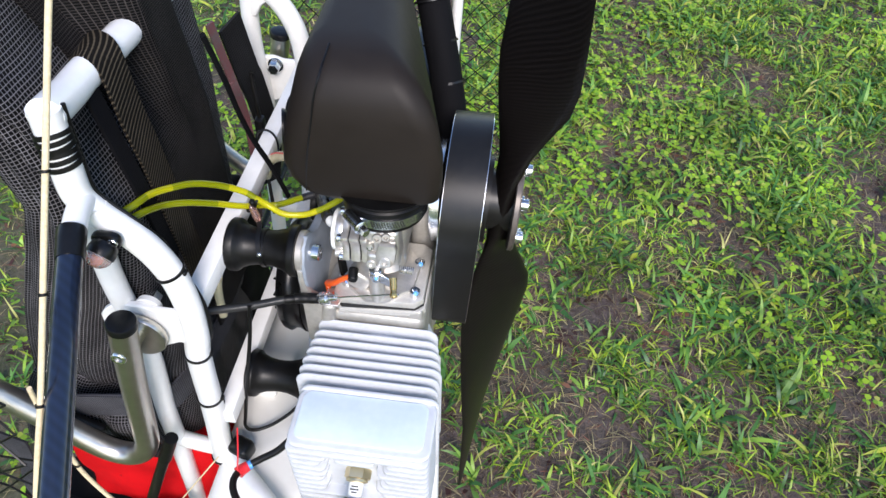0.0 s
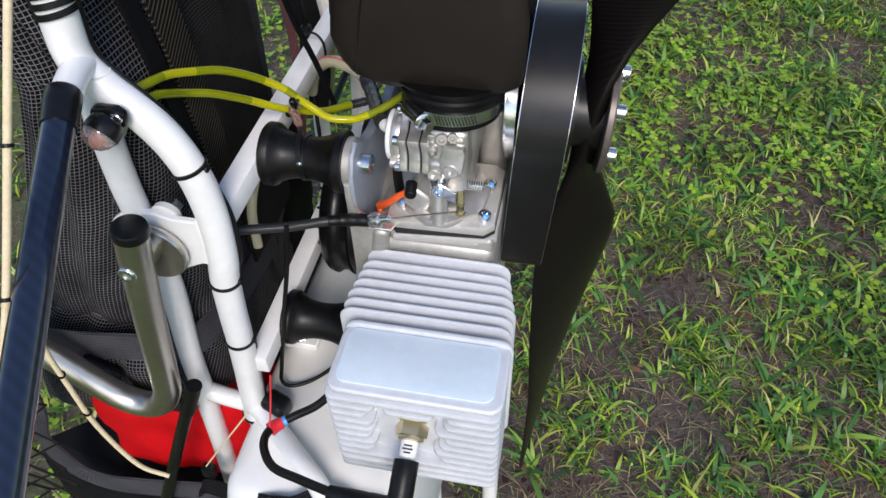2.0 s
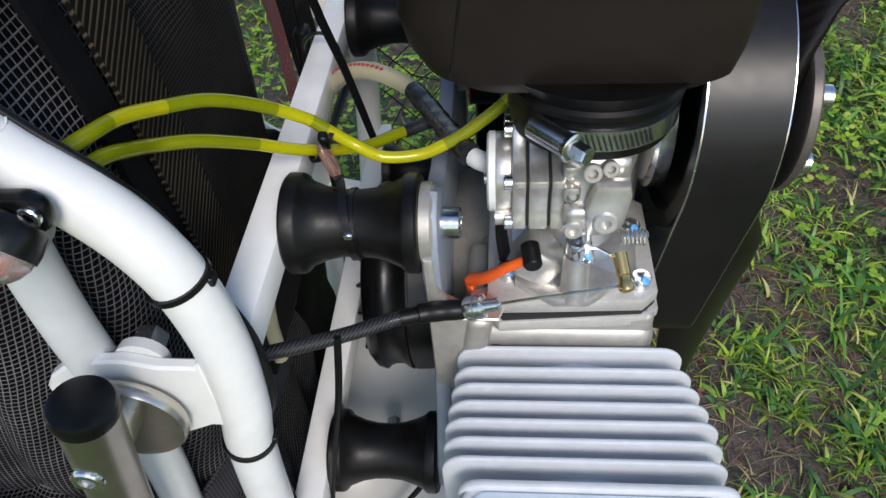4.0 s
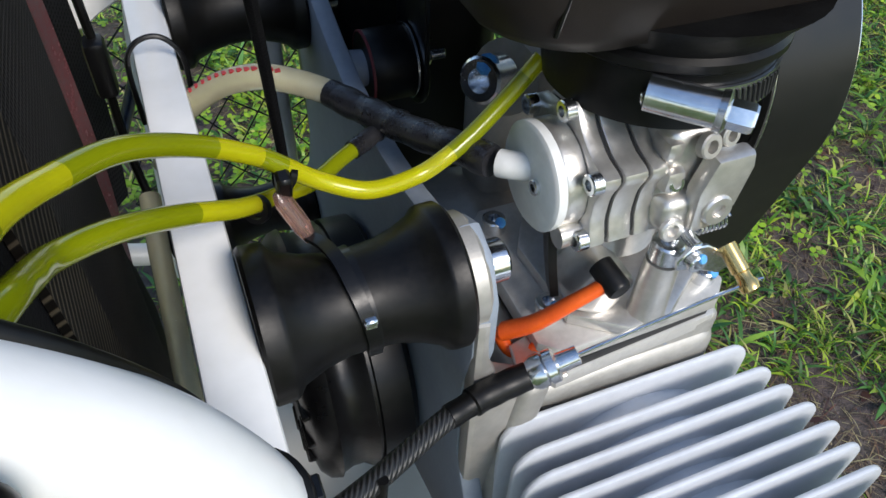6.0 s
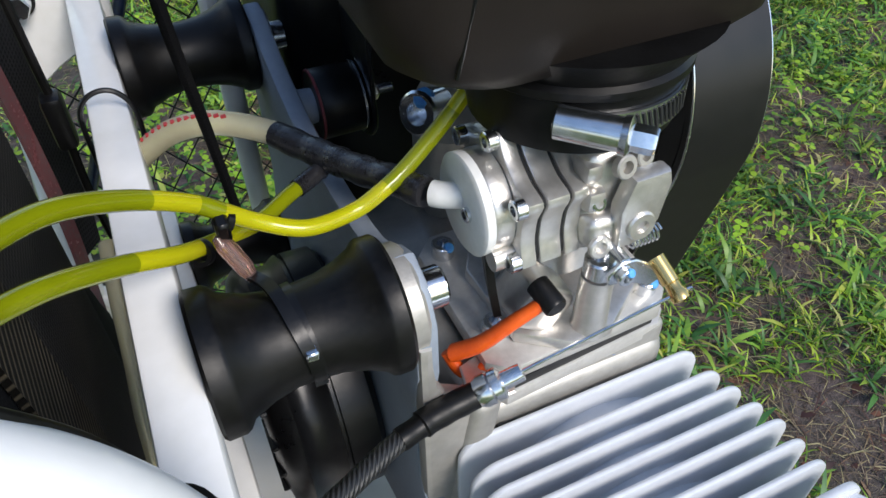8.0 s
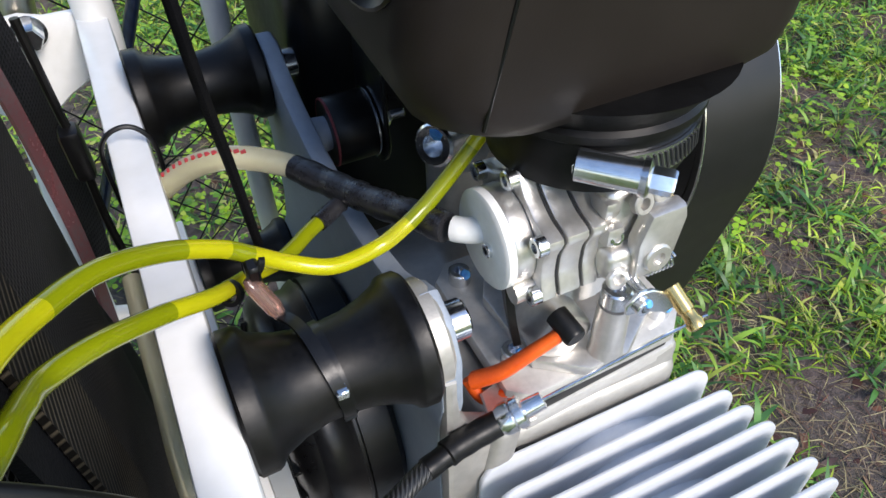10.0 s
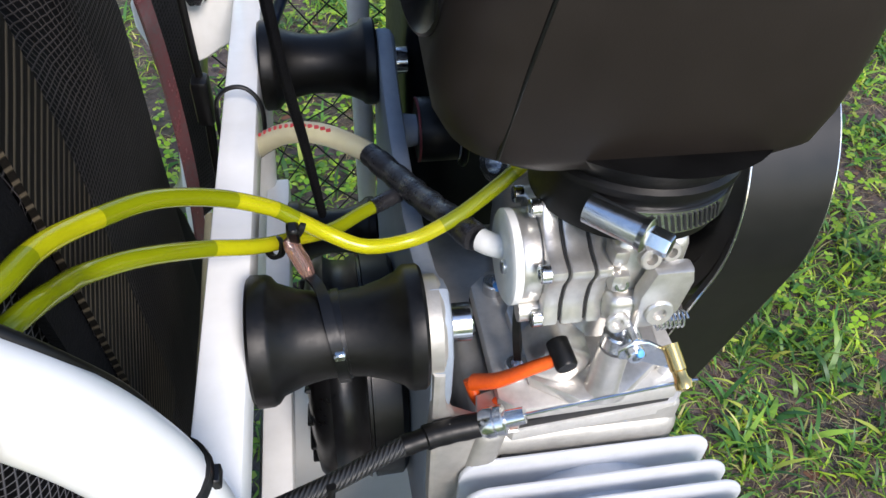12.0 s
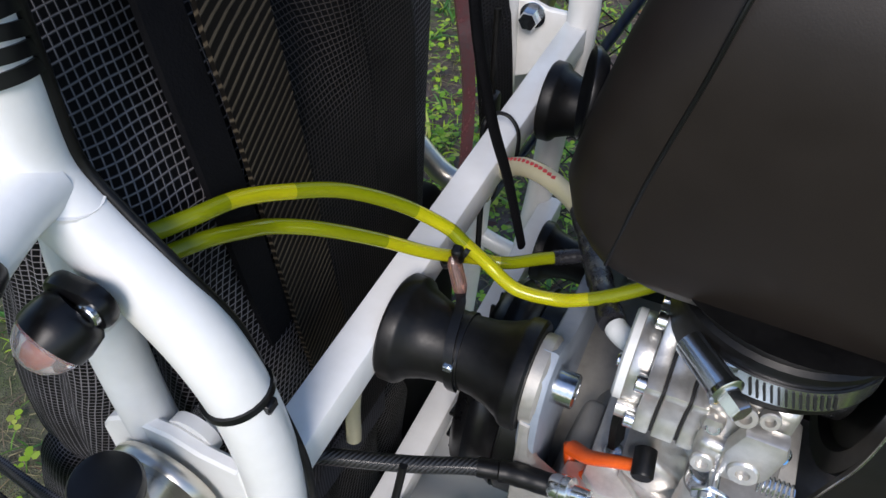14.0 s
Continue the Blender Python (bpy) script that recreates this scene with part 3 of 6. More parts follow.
def clover(count, seed):
    """Small three-leaved herbs on short stems."""
    rng = random.Random(seed)
    verts, faces = [], []
    made = 0
    while made < count:
        x, y = rng.uniform(-1.9, 2.6), rng.uniform(-0.75, 2.9)
        d = max(0.0, noise.noise((x * 1.3 + 9, y * 1.3, 2.0)) + 0.15 + 0.25 * (y - 0.6)) * 1.3
        if rng.random() > d:
            continue
        made += 1
        h = rng.uniform(0.012, 0.055)
        c = Vector((x + rng.gauss(0, 0.012), y + rng.gauss(0, 0.012), relief(x, y) - 0.012 + h))
        a0 = rng.uniform(0, 6.28)
        for k in range(3):
            a = a0 + k * 2.09 + rng.gauss(0, 0.2)
            L = rng.uniform(0.007, 0.016)
            u = Vector((math.cos(a), math.sin(a), rng.uniform(-0.35, 0.35)))
            s = Vector((-math.sin(a), math.cos(a), rng.gauss(0, 0.15))) * L * 0.5
            i = len(verts)
            verts += [c, c + u * L * 0.35 + s * 0.8, c + u * L * 0.75 + s * 0.9, c + u * L, c + u * L * 0.75 - s * 0.9, c + u * L * 0.35 - s * 0.8]
            faces.append((i, i + 1, i + 2, i + 3, i + 4, i + 5))
    return stuff("clover", verts, faces, CLOVER, "yellow-green small-leaved clover among the grass", "clover")


build_ground()
blades("grass", 17000, 0.062, 0.0072, BROAD, (0.25, 1.25), "cool green broad-leaved coarse grass growing in tufts", "grass", 1, tuft=(4, 8), spread=0.006, shape=(0.55, 1.0, 0.95, 0.6), droop=(0.1, 0.5))
blades("young_grass", 12000, 0.05, 0.0052, GRASS, (0.6, 1.45), "bright yellow-green young grass blades", "grass", 5, tuft=(2, 5), spread=0.008)
blades("short_grass", 64000, 0.042, 0.0026, GRASS, (0.2, 1.3), "short fine green grass between the tufts", "grass", 2, tuft=(3, 9), spread=0.011, droop=(0.1, 0.7))
blades("dry_grass", 70000, 0.055, 0.0015, STRAW, (0.0, 0.6), "dry brown and straw-coloured stems lying on the soil", "dry grass", 3, flat=True, tuft=(1, 4), spread=0.012)
blades("dead_leaf", 4200, 0.034, 0.0105, DEAD, (0.0, 0.35), "curled red-brown dead leaves on the soil", "dead leaf", 6, flat=True, tuft=(1, 3), spread=0.02, shape=(0.4, 1.0, 1.0, 0.6))
clover(11000, 4)


# ---- white tubular frame ----
frame_thing = thing("paramotor_frame", (0, MID, 0.45), "white powder-coated tubular paramotor frame standing on the grass", "frame")
TUBE = 0.0111
part("upper_cross_tube", box((0.0042, -0.0885, 0.7665), (0.0212, 2 * MID + 0.0885, 0.786), 0.0016), WHITE, frame_thing, "white square cross tube")
part("lower_cross_tube", box((0.0042, -0.0885, 0.605), (0.0212, 2 * MID + 0.0885, 0.6245), 0.0016), WHITE, frame_thing, "white square cross tube")
part("top_cross_tube", sweep([(-0.036, -0.0864, 0.975), (-0.042, -0.05, 0.967), (-0.045, -0.02, 0.964), (-0.045, 0.039, 0.960), (-0.045, MID, 0.958), (-0.045, 2 * MID - 0.039, 0.960), (-0.045, 2 * MID + 0.02, 0.964), (-0.042, 2 * MID + 0.05, 0.967), (-0.036, 2 * MID + 0.0864, 0.975)], 0.0125, 18), WHITE, frame_thing)


FY = -0.0864            # plane of the near side frame
ARCH = [(-0.0345, 0.982), (-0.036, 0.962), (-0.0375, 0.935), (-0.0385, 0.906), (-0.027, 0.8875), (-0.009, 0.869), (0.004, 0.849), (0.0123, 0.8235), (0.0153, 0.789), (0.0127, 0.7496), (0.0081, 0.722), (0.005, 0.685), (0.0027, 0.648), (-0.0015, 0.598), (-0.007, 0.545), (-0.009, 0.525)]


def side_frame(f):
    part("arch_tube", sweep([f((x, FY, z)) for x, z in ARCH], TUBE, 22, 8), WHITE, frame_thing)
    part("front_strut", sweep([f((x, FY, z)) for x, z in ((-0.030, 0.900), (-0.0385, 0.868), (-0.041, 0.843), (-0.0425, 0.802), (-0.0405, 0.75), (-0.0415, 0.697), (-0.051, 0.614), (-0.0545, 0.556), (-0.061, 0.46), (-0.0675, 0.385), (-0.074, 0.30))], 0.0098, 20, 8), WHITE, frame_thing)
    part("link_tube", sweep([f((-0.055, FY, 0.558)), f((-0.035, FY, 0.551)), f((-0.008, FY, 0.545))], 0.0085, 16, 6), WHITE, frame_thing)
    m = XZ(f((0, -0.0885, 0))[1])
    plate = slab([(-0.0625, 0.773), (-0.0575, 0.7805), (-0.05, 0.7865), (-0.0407, 0.7905), (-0.0232, 0.7915), (-0.0113, 0.7877), (0.0043, 0.7875), (0.0075, 0.792), (0.0075, 0.745), (0.0003, 0.7455), (-0.0123, 0.739), (-0.0206, 0.733), (-0.033, 0.728), (-0.048, 0.731), (-0.058, 0.742), (-0.063, 0.757)], m, 0.006 if f is not far else -0.006, 0.0012)
    part("pivot_plate", plate, WHITE, frame_thing, "white pivot plate")
    web = slab([(-0.0395, 0.926), (-0.036, 0.900), (-0.018, 0.879), (-0.0135, 0.869), (-0.023, 0.861), (-0.031, 0.847), (-0.040, 0.849), (-0.041, 0.880), (-0.0425, 0.908)], XZ(f((0, FY + 0.0085, 0))[1]), 0.017 if f is not far else -0.017, 0.005, 3)
    part("gusset", web, WHITE, frame_thing)


side_frame(lambda p: p)
side_frame(far)
# rear legs of the frame
part("rear_leg", sweep([(0.135, 0.02, 0.53), (0.134, 0.015, 0.3), (0.133, 0.01, 0.02)], 0.0095, 16, 4), WHITE, frame_thing)
part("rear_leg", sweep([(0.205, 0.02, 0.60), (0.206, 0.018, 0.3), (0.207, 0.015, 0.02)], 0.0095, 16, 4), WHITE, frame_thing)
part("far_leg", sweep([(0.082, 0.30, 0.80), (0.083, 0.30, 0.60), (0.086, 0.302, 0.3), (0.089, 0.302, 0.02)], 0.0078, 14, 4), WHITE, frame_thing)


def ring(centre, axis, r_in, r_wire, bm=None, n=30, squash=1.6):
    """A zip tie or cord ring round a bar."""
    ax = Vector(axis).normalized()
    s = ax.cross(Vector((0, 1, 0)) if abs(ax.y) < 0.9 else Vector((0, 0, 1))).normalized()
    o = ax.cross(s)
    bm = bm or bmesh.new()
    rows = []
    for k in range(n):
        a = 2 * math.pi * k / n
        d = s * math.cos(a) + o * math.sin(a)
        c = Vector(centre) + d * (r_in + r_wire * 0.5)
        rows.append([bm.verts.new(c + d * r_wire * math.cos(b) + ax * r_wire * squash * math.sin(b)) for b in (0.78, 2.36, 3.93, 5.5)])
    for k in range(n):
        for j in range(4):
            bm.faces.new((rows[k][j], rows[k][(j + 1) % 4], rows[(k + 1) % n][(j + 1) % 4], rows[(k + 1) % n][j]))
    bmesh.ops.recalc_face_normals(bm, faces=bm.faces)
    return bm


for c, ax in (((0.0103, FY, 0.831), (0.25, 0, -0.97)), ((0.0081, FY, 0.722), (-0.1, 0, -1)), ((0.0027, FY, 0.648), (-0.08, 0, -1)), ((-0.0085, FY, 0.53), (-0.1, 0, -1))):
    tie = thing("cable_tie", c, "black cable tie round a white frame tube", "cable tie", "cable ties on the frame")
    part("band", ring(c, ax, TUBE, 0.0011), PLAST, tie)
    part("lock", box(Vector(c) + Vector((0.009, -0.002, -0.002)), Vector(c) + Vector((0.0135, 0.003, 0.002)), 0.0004, 1), PLAST, tie)

# cable that runs along the arch
along = []
lift = (0.0098, 0.0098, 0.0098, 0.0098, 0.0095, 0.0085, 0.004, 0.001, 0.010, 0.0108, 0.006, 0.002, 0.006, 0.008, 0.009, 0.009)
for i, (x, z) in enumerate(ARCH):
    q0, q1 = ARCH[max(i - 1, 0)], ARCH[min(i + 1, len(ARCH) - 1)]
    d = Vector((q1[0] - q0[0], 0, q1[1] - q0[1])).normalized()
    out = Vector((-d.z, 0, d.x))
    along.append(Vector((x, FY + 0.0105 - 0.004 * (lift[i] > 0.0075), z)) + out * lift[i])
single("control_cable", sweep(along, 0.0018, 10), RUBBER, (0.0, -0.078, 0.8), "black control cable strapped along the white arch tube", "cable")


# ---- swing arms ----
def swing_arm(f, sign):
    arm = thing("swing_arm", f((-0.03, -0.12, 0.76)), "polished stainless swing arm pivoted on the white frame", "swing arm", "swing arms")
    bar = part("bar", sweep([f((x, -0.122, z)) for x, z in ((-0.0228, 0.8005), (-0.030, 0.763), (-0.041, 0.702), (-0.0525, 0.632), (-0.0575, 0.6075), (-0.0675, 0.588), (-0.085, 0.5785), (-0.106, 0.584), (-0.13, 0.607), (-0.16, 0.641), (-0.205, 0.692), (-0.27, 0.76))], 0.0114, 26, 8), STAIN, arm)
    a = Vector(f((-0.0228, -0.122, 0.8005)))
    ax = Vector((0.18, 0, 1)).normalized()
    part("end_cap", lathe([(-0.001, 0.0121), (0.004, 0.0124), (0.006, 0.0114), (0.0068, 0.0092), (0.0062, 0.0001)], a, ax, 28), PLAST, bar, "black plastic end cap")
    part("pivot_disc", lathe([(0, 0.0001), (0, 0.0235), (0.0016, 0.0245), (0.005, 0.0245), (0.0066, 0.0235), (0.0066, 0.0001)], f((-0.0295, -0.0975, 0.7605)), (0, -sign, 0), 40), STAIN, arm)
    part("spacer", lathe([(0, 0.009), (0.012, 0.009)], f((-0.0300, -0.102, 0.767)), (0, -sign, 0), 20), STAIN, arm)
    part("pivot_screw", cap_screw(Vector(f((-0.0298, -0.1325, 0.7705))), (0, -sign, 0), 0.0065, 0.0022), ZINC, bar, "bright screw")
    part("pivot_nut", hex_bolt(f((-0.0205, -0.0845, 0.783)), (0, sign, 0), 0.013, 0.011), ZINC, arm)
    return arm


swing_arm(lambda p: p, 1)
swing_arm(far, -1)
# the boss that carries the swing arm's bolt behind the plate
part("bolt_boss", lathe([(0, 0.011), (0.005, 0.0105)], (-0.0205, -0.0885, 0.783), (0, 1, 0), 20), WHITE, frame_thing)


# ---- carbon cage spars ----
def spar(f):
    s = thing("cage_spar", f((-0.04, -0.14, 0.8)), "glossy carbon cage spar with a black end sleeve", "cage spar", "cage spars")
    line = [f(p) for p in ((-0.0228, -0.132, 0.901), (-0.0105, -0.171, 0.8895), (0.0065, -0.2225, 0.8745), (0.055, -0.37, 0.831), (0.13, -0.60, 0.76))]
    part("tube", sweep(line, 0.0086, 24, 10), CARBON, s)
    a, b = Vector(line[0]), Vector(line[1])
    d = (a - b).normalized()
    part("sleeve", lathe([(-0.010, 0.0086), (-0.010, 0.0094), (0.002, 0.0096), (0.004, 0.0099), (0.013, 0.0099), (0.0145, 0.0092), (0.0145, 0.0001)], a, d, 28), PLAST, s, "black rubber end sleeve")
    return a, d


sa, sd = spar(lambda p: p)
spar(far)
part("spar_socket", sweep([sa + sd * 0.004, (-0.031, -0.103, 0.9045), (-0.034, -0.0885, 0.903)], 0.0085, 18, 4), WHITE, frame_thing)


tube_far = thing("cage_tube", (-0.04, 0.31, 0.6), "slim glossy carbon cage tube behind the harness", "cage tube")
part("tube", sweep([(0.05, 0.31, 0.805), (0.0, 0.31, 0.694), (-0.041, 0.31, 0.605), (-0.095, 0.31, 0.48)], 0.0042, 16, 6), CARBON, tube_far)
stake = single("olive_post", sweep([(0.14, 0.47, -0.02), (0.14, 0.471, 0.35), (0.139, 0.47, 0.80)], 0.009, 12, 6, squash=0.6), worn(material("mottled_olive", (0.16, 0.15, 0.06), 0.8), (0.10, 0.10, 0.035), (0.22, 0.20, 0.085), 30, (0.7, 0.9), 0.5, 300), (0.14, 0.47, 0.0), "olive-brown slim upright strip standing in the grass", "stake")


# ---- marker lamp ----
lamp = thing("marker_lamp", (-0.0155, -0.112, 0.8795), "small black marker lamp with a domed red and clear lens", "lamp")
ld = Vector((-0.30, -0.82, -0.42)).normalized()
lc = Vector((-0.0195, -0.1135, 0.8745))
part("housing", lathe([(-0.010, 0.0001), (-0.010, 0.0072), (-0.0075, 0.0098), (-0.002, 0.0107), (0.0012, 0.0105), (0.0012, 0.0092)], lc, ld, 30), PLAST, lamp)
lens = part("lens", lathe([(0.0, 0.0099), (0.0032, 0.0096), (0.0064, 0.0081), (0.009, 0.0054), (0.0101, 0.0027), (0.0104, 0.0001)], lc, ld, 26, ends=False), CLEARBASE, lamp, "clear domed lens")
part("reflector", lathe([(-0.0005, 0.0001), (0.0006, 0.0047), (0.0024, 0.0087)], lc, ld, 24, ends=False), LENSRED, lens, "red reflector")
part("bulb", lathe([(0.0, 0.0030), (0.0045, 0.0030), (0.0065, 0.0019), (0.007, 0.0001)], lc, ld, 14), ORANGE, lens, "orange bulb")
ear = part("ear", slab(round_rect(-0.0285, 0.8725, -0.0065, 0.8870, 0.0065, 5), axes_m((0, -0.1000, 0.0), (1, 0, 0), (0, 0, 1)), 0.0065, 0.002, 2), PLAST, lamp)
part("screw", cap_screw((-0.0112, -0.1065, 0.8806), (0, -1, 0.1), 0.0038, 0.0018), ZINC, ear, "bright screw")

# ---- engine ----
engine = thing("engine", (0.15, MID, 0.60), "two-stroke paramotor engine with bare aluminium cylinder and castings", "engine")
CY, CZ = 0.082, 0.648          # crankshaft axis
bracket = [(0.219, 0.7755), (0.213, 0.7885), (0.199, 0.7955), (0.186, 0.7925), (0.17, 0.785), (0.15, 0.778), (0.125, 0.772), (0.1, 0.769), (0.07, 0.7705), (0.045, 0.7735), (0.03, 0.777), (0.018, 0.7835), (0.011, 0.790), (0.0, 0.7955), (-0.012, 0.7905), (-0.019, 0.7765), (-0.0195, 0.7535), (-0.014, 0.7285), (-0.014, 0.6842), (-0.03, 0.65), (-0.05, 0.628), (-0.053, 0.612), (-0.044, 0.597), (-0.028, 0.594), (0.0, 0.602), (0.05, 0.585), (0.1, 0.578), (0.15, 0.585), (0.2, 0.602), (0.228, 0.594), (0.245, 0.6), (0.252, 0.615), (0.245, 0.632), (0.228, 0.652), (0.214, 0.6842), (0.213, 0.7285), (0.2185, 0.7535)]
part("mounting_bracket", slab(bracket, YZ(0.0855), 0.0092, 0.0022, 2), PLATE, engine, "grey cast aluminium mounting bracket")
part("crankcase", lathe([(0.094, 0.03), (0.094, 0.068), (0.104, 0.074), (0.128, 0.0745), (0.13, 0.076), (0.136, 0.076), (0.138, 0.0745), (0.168, 0.073), (0.178, 0.064), (0.186, 0.045), (0.203, 0.04), (0.203, 0.02)], (0, CY, CZ), (1, 0, 0), 48), CAST, engine, "cast aluminium crankcase")
# neck that carries the cylinder, and the intake face on its upper side
let_down(0.0115)
part("cylinder_neck", box((0.108, -0.019, 0.6), (0.202, 0.06, 0.7275), 0.008, 4), CAST, engine)
part("intake_block", box((0.118, -0.016, 0.70), (0.2005, 0.062, 0.7365), 0.004, 3), CAST, engine)
part("reed_gasket", slab([(0.118, -0.0125), (0.124, -0.0192), (0.193, -0.0142), (0.2005, -0.007), (0.2005, 0.054), (0.192, 0.061), (0.125, 0.061), (0.116, 0.052)], XY(0.7365), 0.0048, 0), GASKET, engine, "black intake gasket")
part("reed_flange", slab([(0.116, -0.012), (0.124, -0.019), (0.193, -0.0165), (0.2005, -0.009), (0.2005, 0.054), (0.192, 0.061), (0.125, 0.061), (0.116, 0.052)], XY(0.7413), 0.0085, 0.0015, 2), FLANGE, engine, "machined intake flange")
part("lower_flange", slab([(0.116, -0.013), (0.122, -0.0205), (0.196, -0.0155), (0.2025, -0.009), (0.2025, 0.054), (0.192, 0.063), (0.125, 0.063), (0.116, 0.052)], XY(0.7285), 0.008, 0.0015, 2), FLANGE, engine)
for p in ((0.192, -0.006, 0.7498), (0.191, 0.031, 0.7498), (0.126, 0.0, 0.7498), (0.126, 0.048, 0.7498)):
    fb = part("flange_bolt", cap_screw(p, (0, 0, 1), 0.005, 0.0065), ZINC, engine)
    part("paint_mark", dab(p, (0, 0, 1), (0.4, -1, 0), 0.005, 0.0062), BLUE, fb, "blue torque paint mark")
part("case_bolt", cap_screw((0.175, -0.011, 0.7275), (0, -0.8, 0.5), 0.0036, 0.004), BLUE, engine, "blue painted bolt")
part("wing_left", box((0.098, -0.024, 0.63), (0.112, 0.035, 0.741), 0.005, 3, turn=(0, 8, 0)), CAST, engine)
part("mount_web", slab([(0.0862, 0.782), (0.0918, 0.781), (0.0920, 0.770), (0.0930, 0.760), (0.0965, 0.751), (0.105, 0.745), (0.1165, 0.742), (0.1185, 0.70), (0.1165, 0.62), (0.0962, 0.605), (0.0862, 0.63)], axes_m((0, -0.0125, 0), (1, 0, 0), (0, 0, 1)), 0.0085, 0.003, 2), CAST, engine)
# lug of the near upper mount
part("near_boss", lathe([(0, 0.0199), (0.005, 0.0199), (0.0064, 0.0186)], (0.0857, 0.0, 0.787), (1, 0, 0), 28), CAST, engine)
# gasket-black block put where shade falls beside the neck
part("neck_shade", box((0.1085, -0.0215, 0.655), (0.126, -0.017, 0.716), 0.002, 2, turn=(0, 18, 0)), GASKET, engine, "dark block that stands for the shade beside the cylinder neck")
part("far_boss", lathe([(0, 0.0165), (0.0035, 0.016), (0.0045, 0.0145)], (0.0918, 2 * MID, 0.787), (1, 0, 0), 28), PLATE, engine)

# cylinder fins, then the head
FN = 7
let_down(0)
for i in range(FN):
    y = -0.0245 - 0.0103 * i + 0.003 * (i == 0)
    grow = min(1.0, i / 4)
    x0, x1 = 0.0995 - 0.004 * grow, 0.2165 + 0.0095 * grow
    z1 = 0.7075 + 0.0006 * i
    r = 0.012
    pts = round_rect(x0, 0.592 + 0.01 * (1 - grow), x1, z1, r, 6)
    part("fin", slab(pts, XZ(y), 0.0028, 0.0012, 2), FIN, engine)
part("barrel", lathe([(0.015, 0.044), (-0.1, 0.044)], (0.162, 0, 0.652), (0, 1, 0), 32), FIN, engine)
HX0, HX1, HZ0, HZ1 = 0.1035, 0.2285, 0.5935, 0.7125
part("head_base", slab(round_rect(HX0, HZ0, HX1, HZ1, 0.011, 6), XZ(-0.0985), 0.004, 0.0014, 2), FIN, engine)
part("head_core", box((0.118, -0.145, 0.6), (0.21, -0.1, 0.702), 0.006, 3), FIN, engine)
# bluish base colour stands in for the sky reflected in the pad
SMOOTHPAD = worn(material("sky_tinted_aluminium", (0.62, 0.72, 0.78), 0.4, 0.1), (0.58, 0.68, 0.74), (0.66, 0.75, 0.80), 18, (0.34, 0.46), 0.08, 1500)
part("head_pad", slab(round_rect(HX0 + 0.001, -0.1565, HX1 - 0.001, -0.0995, 0.010, 5), axes_m((0, 0, 0.7028), (1, 0, 0), (0, 1, 0)), 0.0052, 0.0022, 3), FIN, engine, "smooth flat top pad of the head")
part("head_pad_rim", slab(round_rect(HX0 + 0.006, -0.150, HX1 - 0.008, -0.1035, 0.008, 5), axes_m((0, 0, 0.708), (1, 0, 0), (0, 1, 0)), 0.0016, 0.0007, 2), SMOOTHPAD, engine, "smooth milled face of the head, sky reflection in its bluish colour")
NZ = 11
for i in range(NZ):
    z = 0.6955 - 0.0098 * i
    pull = 0.0015 * i
    yf = -0.1585 + pull * 0.25
    if 2 <= i <= 4:
        lx, rx = 0.1365 - 0.004 * (i == 2), 0.1945 - 0.006 * (i % 2)
    elif 5 <= i <= 7:
        lx, rx = 0.1335 + 0.003 * (i == 6), 0.1905 - 0.004 * (i == 6)
    else:
        lx = rx = None
    if i == 1:
        lx, rx = 0.1385, 0.1965
        part("head_fin", slab(round_rect(0.1445, yf, 0.1805, -0.103, 0.005, 4), XY(z), 0.0050, 0.0013, 2), FIN, engine)
    def fin_plate(a, b):
        return slab(round_rect(a, yf, b, -0.103, 0.006, 4), XY(z), 0.0050, 0.0013, 2)
    if lx is None:
        part("head_fin", fin_plate(HX0, HX1 - 0.002), FIN, engine)
    else:
        part("head_fin", fin_plate(HX0, lx), FIN, engine)
        part("head_fin", fin_plate(rx - 0.008, HX1 - 0.002), FIN, engine)
part("plug_boss", lathe([(-0.06, 0.021), (-0.012, 0.0195), (-0.009, 0.0175), (-0.009, 0.0125)], (0.1625, -0.133, 0.659), (0, -1, 0.02), 28), FIN, engine)

# belt drive: the wide black belt round the large upper and the small lower pulley, leaning with the thrust line
BELT_UP, BELT_LOW = (0.0858, 0.789, 0.0781), (0.0699, 0.6695, 0.0389)
BELT_X0, BELT_X1 = 0.208, 0.2434


def belt_x(x, y, z):
    return x - 0.0136 * (y - 0.1) + 0.057 * (z - 0.77)


def belt_line(inset, n=120):
    """Outline of the belt in y and z: two circles and their common tangents."""
    out = []
    (y1, z1, r1), (y2, z2, r2) = BELT_UP, BELT_LOW
    for k in range(n):
        a = 2 * math.pi * k / n
        c, d = math.cos(a), math.sin(a)
        up = y1 * c + z1 * d + r1 > y2 * c + z2 * d + r2
        y, z, r = BELT_UP if up else BELT_LOW
        out.append((y + (r - inset) * c, z + (r - inset) * d))
    return out


def belt_band(x0, x1, inset0, inset1):
    """A closed band with a rectangular section that follows the belt's outline."""
    bm = bmesh.new()
    o, i = belt_line(inset0), belt_line(inset1)
    rows = [[bm.verts.new((belt_x(x, y, z), y, z)) for x, (y, z) in ((x0, p), (x1, p), (x1, q), (x0, q))] for p, q in zip(o, i)]
    for k in range(len(rows)):
        p, q = rows[k], rows[(k + 1) % len(rows)]
        for j in range(4):
            bm.faces.new((p[j], p[(j + 1) % 4], q[(j + 1) % 4], q[j]))
    bmesh.ops.recalc_face_normals(bm, faces=bm.faces)
    return bm


